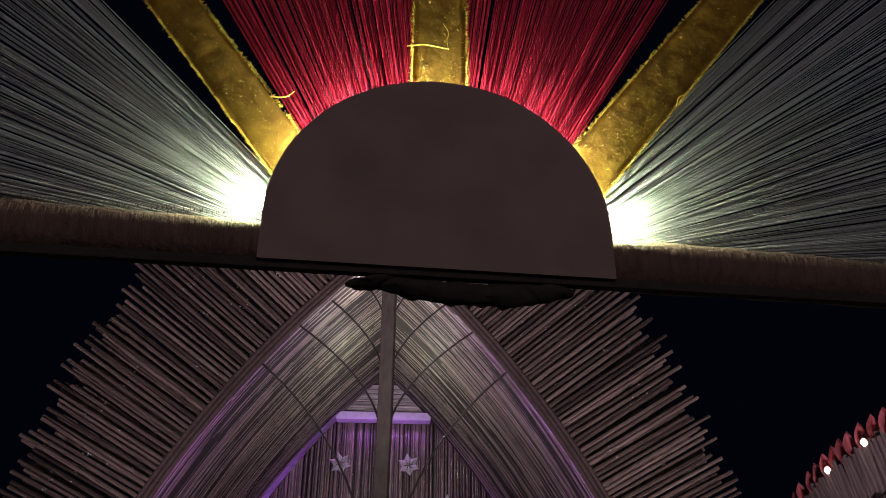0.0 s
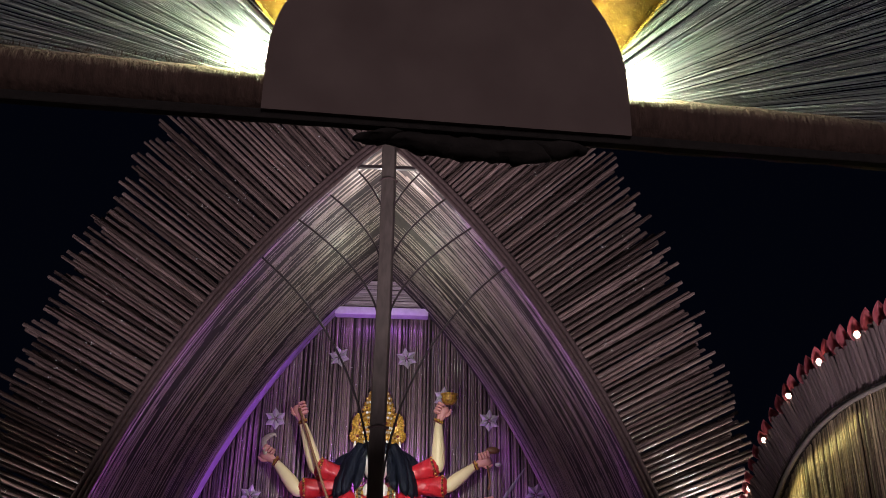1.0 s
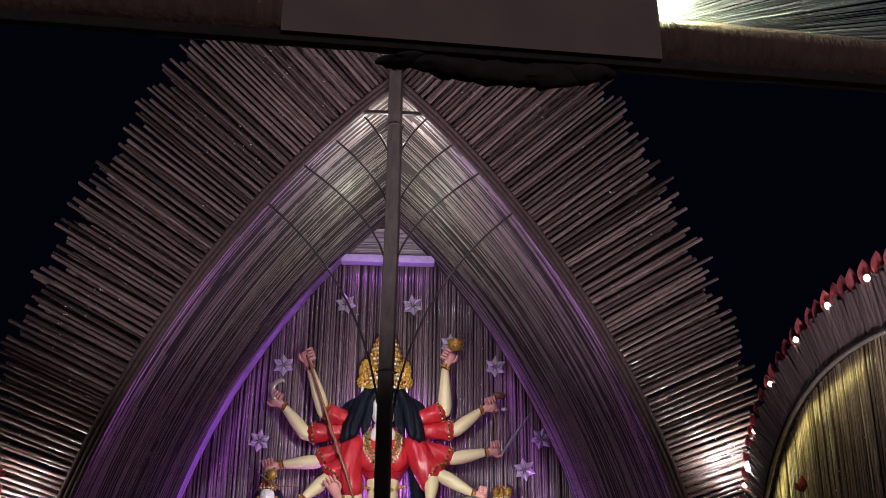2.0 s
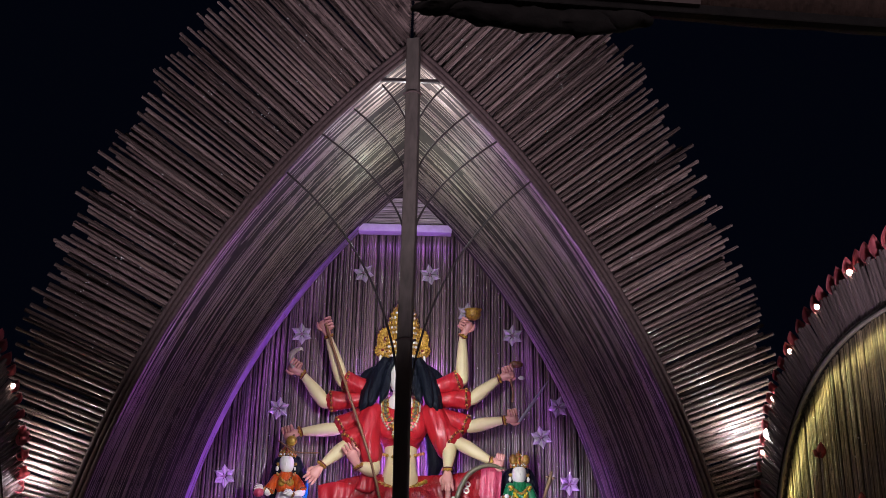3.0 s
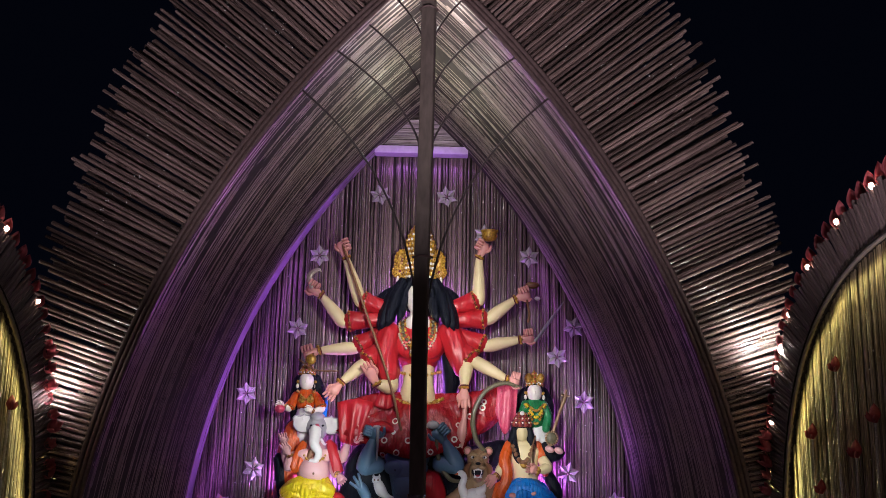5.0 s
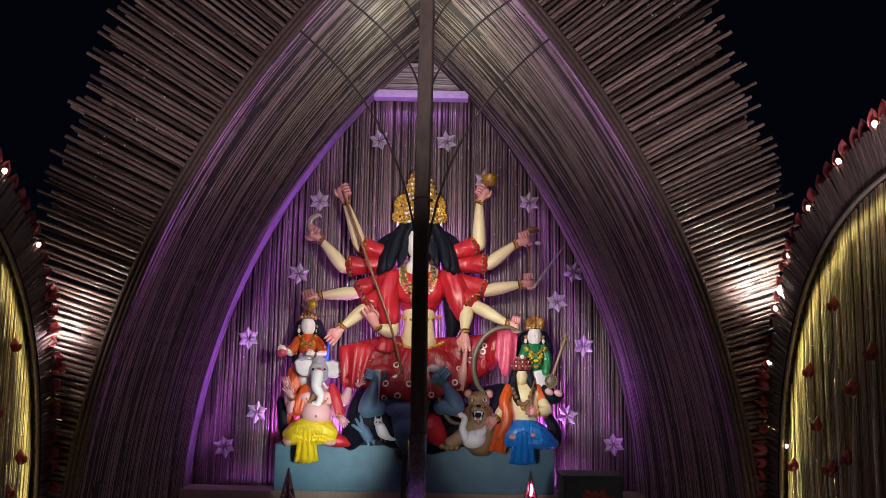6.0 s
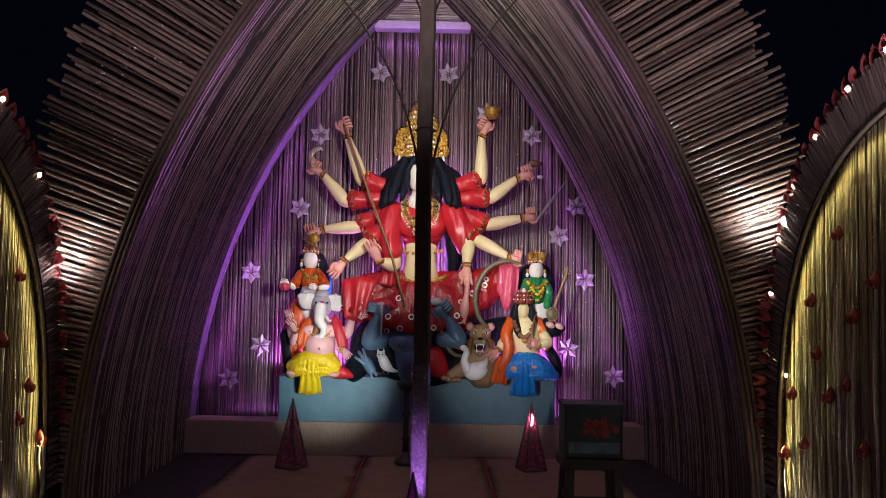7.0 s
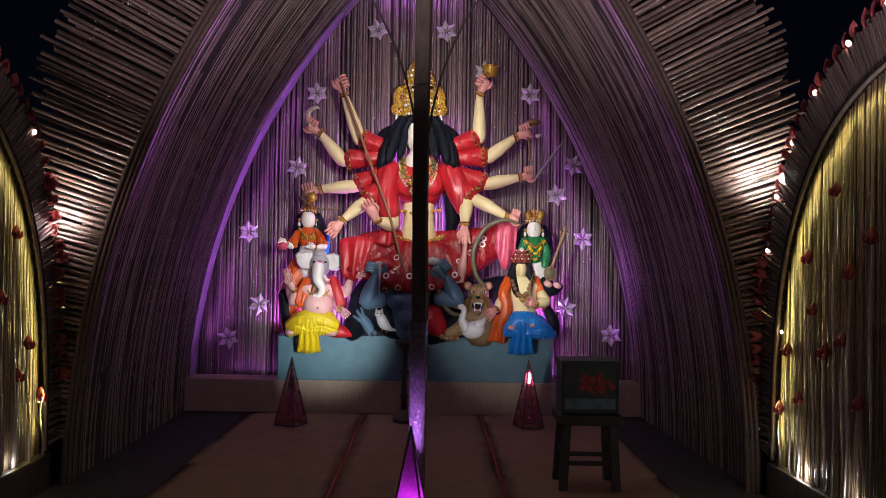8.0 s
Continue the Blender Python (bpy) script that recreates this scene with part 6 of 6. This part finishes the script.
# yellow felt rays
for phi, side, wid in ((90, 1, 0.0375), (53.2, -1, 0.031), (53.0, 1, 0.036)):
    a, b = ray_line(phi, side, 0.19, 0.95)
    d = (b - a).normalized()
    nrm = Vector((-d.z, 0, d.x))
    bm = bmesh.new()
    g = []
    for i in range(41):
        c = a.lerp(b, i / 40)
        row = []
        for j in range(9):
            u = j / 4 - 1
            e = wid * u * (1 + 0.03 * noise.noise(c * 90 + Vector((u, 0, 0))))
            row.append(bm.verts.new(c + nrm * e + Vector((0, 0.036 - 0.004 * (1 - u * u) + 0.0035 * noise.noise((c + nrm * e) * 60), 0))))
        g.append(row)
    for p, q in zip(g, g[1:]):
        for j in range(8):
            bm.faces.new((p[j], p[j + 1], q[j + 1], q[j]))
    bmesh.ops.solidify(bm, geom=bm.faces[:], thickness=0.004)
    ray = part("felt_ray", bm, FUZZ, gate, "shaggy yellow felt strip", smooth=True)
    V, F = [], []
    for i in range(3200):
        edge = rg.random() < 0.75
        u = rg.choice((-1, 1)) * rg.uniform(0.93, 1.0) if edge else rg.uniform(-1, 1)
        c = a.lerp(b, rg.random() ** 1.4)
        p = c + nrm * (wid * u) + Vector((0, 0.031, 0))
        L = rg.uniform(0.002, 0.007) if edge else rg.uniform(0.002, 0.005)
        dr = (nrm * (u if edge else rg.uniform(-1, 1)) + d * rg.uniform(-1.0, 1.0) + Vector((0, rg.uniform(-0.7, 0.2), 0))).normalized() * L
        s = dr.cross(Vector((0, 1, 0.3))).normalized() * 0.00022
        k = len(V)
        m = p + dr * 0.6 + s * rg.uniform(-4, 4)
        V += [p + s, p - s, m + s, m - s, p + dr]
        F += [(k, k + 1, k + 3, k + 2), (k + 2, k + 3, k + 4)]
    me = bpy.data.meshes.new("felt_pile")
    me.from_pydata([tuple(v) for v in V], [], F)
    me.materials.append(FIBRE)
    tagged(part("felt_pile", me, None, ray), kind="stuff")
# curled loose threads on the middle and side rays
for pts in (((0.005, 2.60), (0.012, 2.585), (0.010, 2.57), (0.012, 2.555)), ((-0.045, 2.555), (-0.02, 2.56), (0.01, 2.556)), ((-0.22, 2.45), (-0.20, 2.452), (-0.19, 2.462)), ((0.33, 2.49), (0.335, 2.505), (0.345, 2.51))):
    bm = bmesh.new()
    tube(bm, [gp(x, z, 0.028) for x, z in pts], [0.0009] * len(pts), 6, k=4)
    part("loose_thread", bm, FIBRE, gate)

# yarn
YR = stick_mesh("red_yarn", YARNRED, (), 5)
YW = stick_mesh("white_yarn", YARNWHITE, (), 5)
for side in (-1, 1):
    for i in range(112):
        phi = 59.5 + 26.5 * (i + rg.uniform(-0.35, 0.35)) / 111
        clump = noise.noise((i * 0.37, side * 5.0, 0.5))
        if clump > 0.42:
            continue
        a, b = ray_line(phi + 0.12 * math.sin(i * 0.9), side, 0.20 + 0.08 * (phi - 59) / 30, 0.95)
        off = Vector((0, 0.042 + rg.uniform(-0.006, 0.006), 0))
        piece("yarn", YR, gate, aim(a + off, b + off, rg.uniform(0.0009, 0.0017)))
    for i in range(270):
        top = 45.5 if side < 0 else 49.0
        phi = 3.5 + (top - 3.5) * (i + rg.uniform(-0.45, 0.45)) / 269
        if noise.noise((i * 0.23, side * 9.0, 2.5)) > 0.58:
            continue
        a, b = ray_line(phi + 0.15 * noise.noise((i * 0.4, side * 3.0, 7.0)), side, 0.185, 0.95)
        off = Vector((0, 0.044 + rg.uniform(-0.008, 0.006), 0))
        piece("yarn", YW, gate, aim(a + off, b + off, rg.uniform(0.0006, 0.0012)))
bm = bmesh.new()
tube(bm, [gp(0.95 * math.cos(math.pi * i / 24), 2.18 + 0.95 * math.sin(math.pi * i / 24), 0.02) for i in range(25)], [0.012] * 25, 8, k=2)
part("outer_hoop", bm, JUTE, gate)
for x in (-1.45, 1.45):
    bm = bmesh.new()
    tube(bm, [(x, 0.03, -0.03), (x, 0.03, 1.2), (x, 0.03, 2.3)], [0.045] * 3, 10)
    part("gate_post", bm, JUTE, gate)
for x in (-0.215, 0.215):
    bm = bmesh.new()
    ball(bm, (x, 0.022, 2.29), (0.010, 0.008, 0.012))
    part("bulb", bm, BULBGATE, gate)

# ---- pieces: fringe sticks of the great arch ----
rf = random.Random(7)
STICKS = [stick_mesh("fringe_stick", STICK, nd, 8) for nd in ((0.31,), (0.62,), (0.45, 0.8), ())]


def fringe(side, y, gap, shorter, parent):
    th = 0.05
    made = []
    while th < TOP + 0.55:
        r = rf.uniform(0.0115, 0.0175)
        over = th > TOP
        deg = math.degrees(th)
        L = 0.28 + (0.0226 if side < 0 else 0.0212) * min(deg, 43) + rf.uniform(-0.11, 0.06) - shorter * rf.uniform(0.4, 1.4)
        tt = th + rf.uniform(-0.0010, 0.0010)
        dirv = Vector((side * math.cos(min(tt, TOP + (tt - TOP) * 0.55 if over else tt)), rf.uniform(-0.012, 0.012), math.sin(min(tt, TOP + (tt - TOP) * 0.55 if over else tt))))
        if over:
            a = Vector((axis_at(YF) + side * 0.02, YF, PEAK + (th - TOP) * 2.1))
            L = max(0.3, L - (th - TOP) * 0.8)
        else:
            a = arch_point(side, tt, YF, -0.02)
        a = a + Vector((0, y + rf.uniform(-0.008, 0.008), 0))
        made.append((a, a + dirv.normalized() * L + Vector((rf.uniform(-0.012, 0.012), 0, rf.uniform(-0.012, 0.012))), r))
        th += gap * r * 2 / RAD * rf.uniform(0.93, 1.12)
    return made


front = fringe(-1, -0.012, 1.22, 0.0, arch) + fringe(1, -0.012, 1.22, 0.0, arch)
back = fringe(-1, 0.040, 1.5, 0.05, arch) + fringe(1, 0.040, 1.5, 0.05, arch) + fringe(-1, 0.085, 1.5, 0.12, arch) + fringe(1, 0.085, 1.5, 0.12, arch)
front.sort(key=lambda q: q[0].z)
for a, b, r in front[:300]:
    piece("stick", rf.choice(STICKS), arch, aim(a, b, r, rf.uniform(0, 6)))


def joined_sticks(name, rows, material, parent, label):
    V, F = [], []
    for a, b, r in rows:
        m = aim(a, b, r)
        k = len(V)
        for z in (0, 1):
            V += [m @ Vector((math.cos(2 * math.pi * j / 6), math.sin(2 * math.pi * j / 6), z)) for j in range(6)]
        F += [(k + j, k + (j + 1) % 6, k + 6 + (j + 1) % 6, k + 6 + j) for j in range(6)] + [tuple(k + j for j in range(5, -1, -1)), tuple(k + 6 + j for j in range(6))]
    me = bpy.data.meshes.new(name)
    me.from_pydata([tuple(v) for v in V], [], F)
    me.materials.append(material)
    return tagged(part(name, me, None, parent), label, kind="stuff")


def pale_flecks(points, parent, label):
    """Small pale flecks at the given points."""
    V, F = [], []
    for p in points:
        k, r = len(V), rf.choice((0.002, 0.003, 0.004, 0.006))
        V += [p + Vector(q) * r for q in ((1, 0, 0), (0, 0, 1), (-1, 0, 0), (0, 0, -1), (0, -1, 0))]
        F += [(k, k + 1, k + 4), (k + 1, k + 2, k + 4), (k + 2, k + 3, k + 4), (k + 3, k, k + 4), (k, k + 3, k + 2, k + 1)]
    me = bpy.data.meshes.new("pale_flecks")
    me.from_pydata([tuple(v) for v in V], [], F)
    me.materials.append(FLECK)
    return tagged(part("pale_flecks", me, None, parent), label, kind="stuff")


flecks = []
for i in range(84):
    side, th, out = rf.choice((-1, 1)), rf.uniform(0.18, TOP - 0.02), rf.uniform(0.15, 0.8)
    for k in range(rf.choice((2, 3, 6, 9))):
        t, o = th + rf.gauss(0, 0.010), out + rf.gauss(0, 0.022)
        if o < 0.22 + 0.019 * math.degrees(t) - 0.12:
            flecks.append(arch_point(side, min(t, TOP), YF, o) + Vector((0, -0.031, 0)))
pale_flecks(flecks, arch, "pale flecks scattered over the sticks")
pale_flecks([Vector((rf.uniform(-1.9, 1.7), WALL_Y - 0.026, rf.uniform(0.5, 3.9))) for i in range(420)], wall, "pale flecks scattered over the reeds")
STICKB = mat("joined jute stick", (0.30, 0.21, 0.185), (0.045, 0.03, 0.027), 0.22, scale=13, bump=0.3, rand=0.6, island=True, ramp=(0.55, 0.98), coat=0.5)
joined_sticks("upper_sticks", front[300:], STICKB, arch, "brown jute sticks round the peak")
joined_sticks("rear_sticks", back, STICKB, arch, "second layer of brown jute sticks")

# ---- pieces: reeds of the back wall ----
WR = [stick_mesh("wall_reed", WALLREED, nd) for nd in ((0.3,), (0.55,), (0.25, 0.7), (0.4, 0.85))]
x = -2.45
rw = random.Random(12)
while x < 2.2:
    r = rw.uniform(0.009, 0.0185)
    d = abs(x + 0.15) + OFF
    zt = math.sqrt(max(6.15 ** 2 - d * d, 0.3)) + 0.06
    piece("reed", rw.choice(WR), wall, aim((x, WALL_Y + rw.uniform(-0.010, 0.006), 0.30), (x + rw.uniform(-0.014, 0.014), WALL_Y + rw.uniform(-0.010, 0.006), max(zt, 0.5)), r, rw.uniform(0, 6)))
    x += r * rw.uniform(1.55, 2.0)

# ---- pieces: reeds, rim sticks, petals and lotuses of the wings ----
RIMSTICKS = [stick_mesh("rim_stick", RIMSTICK, nd) for nd in ((0.4,), (0.7,), ())]
PR = [stick_mesh("panel_reed", PANELREED, nd) for nd in ((0.3,), (0.55,), (0.2, 0.7), (0.4, 0.85))]
for s, w, X, rs in WINGS:
    y = SIDE_C - INNER_A + 0.02
    while y < SIDE_C + INNER_A + 0.05:
        r = rs.uniform(0.0045, 0.0095)
        t = math.acos(max(-1, min(1, math.copysign(abs((y - SIDE_C) / INNER_A) ** 1.25, y - SIDE_C)))) / math.pi
        zt = rim_point(t)[1] + 0.07
        piece("reed", rs.choice(PR), w, aim((X + s * (0.06 + rs.uniform(-0.005, 0.004)), y, 0.20), (X + s * (0.06 + rs.uniform(-0.005, 0.004)), y + rs.uniform(-0.02, 0.02), max(zt, 0.45)), r, rs.uniform(0, 6)))
        y += r * rs.uniform(1.85, 2.25)
    # short sticks round the rim, leaning out over the path
    t = 0.0
    while t < 0.72:
        r = rs.uniform(0.009, 0.015)
        L = 0.26 + rs.uniform(-0.02, 0.02)
        if t < 0.25:
            L = 0.13 + 0.13 * t / 0.25 + rs.uniform(-0.015, 0.015)
        y0, z0 = rim_point(t, 0.0)
        y1, z1 = rim_point(t + rs.uniform(-0.002, 0.002), L)
        piece("rim_stick", rs.choice(RIMSTICKS), w, aim((X + s * (0.02 + rs.uniform(-0.006, 0.006)), y0, z0), (X + s * rs.uniform(-0.02, 0.0), y1, z1), r, rs.uniform(0, 6)))
        ya, za = rim_point(t + 0.004)
        t += 0.004 * (r * 1.5) / max(math.hypot(ya - y0, za - z0), 0.004)
    # petals with bulbs
    i, t = 0, 0.035
    while t < 0.60:
        L = 0.25 if t > 0.25 else 0.12 + 0.13 * t / 0.25
        y0, z0 = rim_point(t, L)
        y1, z1 = rim_point(t, L + 0.1)
        ang = math.atan2(z1 - z0, y1 - y0)
        out = Vector((-s * 0.35 + rs.uniform(-0.25, 0.25), math.cos(ang) * 0.6 - (1.0 if s < 0 else 0.55), math.sin(ang) * 0.8 + rs.uniform(-0.2, 0.2)))
        m = Matrix.Translation((X - s * 0.012, y0, z0)) @ out.to_track_quat("Z", "Y").to_matrix().to_4x4() @ Matrix.Rotation(rs.uniform(0, 6), 4, "Z") @ Matrix.Scale(rs.uniform(0.85, 1.1), 4)
        upper = t > (0.13 if s > 0 else 0.2)
        if upper:
            m = Matrix.Translation((X - s * 0.008, y0, z0 - 0.01)) @ Matrix.Rotation(ang - math.pi / 2, 4, "X") @ Matrix.Rotation(radians(-25 * s + rs.uniform(-22, 22)), 4, "Z")
        p = piece("petal", LEAF_ME if upper else PETAL_ME, w, m)
        lit = (i % 4 == 1 and z0 > 1.25) if s > 0 else (i % 6 == 4 and z0 > 1.95)
        if lit:
            piece("bulb", BULB_ME, p, Matrix.Translation((0, -0.022, 0.02) if upper else (0, 0, 0.05)))
        ya, za = rim_point(t + 0.004, L)
        t += 0.004 * rs.uniform(0.075, 0.115) / max(math.hypot(ya - y0, za - z0), 0.004)
        i += 1
    # bright lamp at the shoulder towards the great arch
    if s > 0:
        piece("shoulder_bulb", BULBW_ME, w, Matrix.Translation((X - s * 0.01, 5.198, 2.04)))
    pale_flecks([Vector((X + s * 0.058, rs.uniform(3.5, 5.25), rs.uniform(0.3, 2.2))) for k in range(160)], w, "pale flecks scattered over the reeds")
    # yellow bulbs just inside the rim
    for t in ((0.078,) if s > 0 else (0.02,)):
        y0, z0 = rim_point(t, -0.03)
        piece("inner_bulb", BULBY_ME, w, Matrix.Translation((X + s * 0.03, y0, z0)))

# lotus buds on tinsel stems before the wing panels
SPOTS = ((5.30, 0.55), (5.18, 0.92), (5.06, 0.72), (4.93, 1.55), (4.82, 1.20), (4.72, 0.95), (4.62, 1.85), (4.50, 1.10), (4.42, 1.42), (4.30, 0.80), (4.20, 1.65), (4.05, 1.2))
for s, w, X, rs in WINGS:
    for y, z in SPOTS:
        y += rs.uniform(-0.04, 0.04)
        z += rs.uniform(-0.06, 0.06)
        lx = X + s * 0.022
        lo = thing("lotus_ornament", "small red paper lotus bud on a glittering stem", "flower ornament", "lotus buds on the screens", at=(lx, y, 0.22))
        lo.rotation_euler[2] = radians(90 if s < 0 else -90)
        piece("bud", LOTUS_ME, lo, Matrix.Translation((0, 0, z - 0.22)) @ Matrix.Rotation(radians(rs.uniform(-10, 10)), 4, "Y") @ Matrix.Scale(rs.uniform(0.7, 0.9), 4))
        bm = bmesh.new()
        k = rs.uniform(-0.05, 0.05)
        tube(bm, [(k, 0, 0.0), (k * 0.6 + 0.012, 0, (z - 0.22) * 0.35), (k * 0.2 - 0.012, 0, (z - 0.22) * 0.7), (0, 0, z - 0.215)], [0.0085, 0.008, 0.0075, 0.006], 7, k=6, folds=3, deep=0.25)
        part("stem", bm, STEM, lo, "silvery tinsel stem")
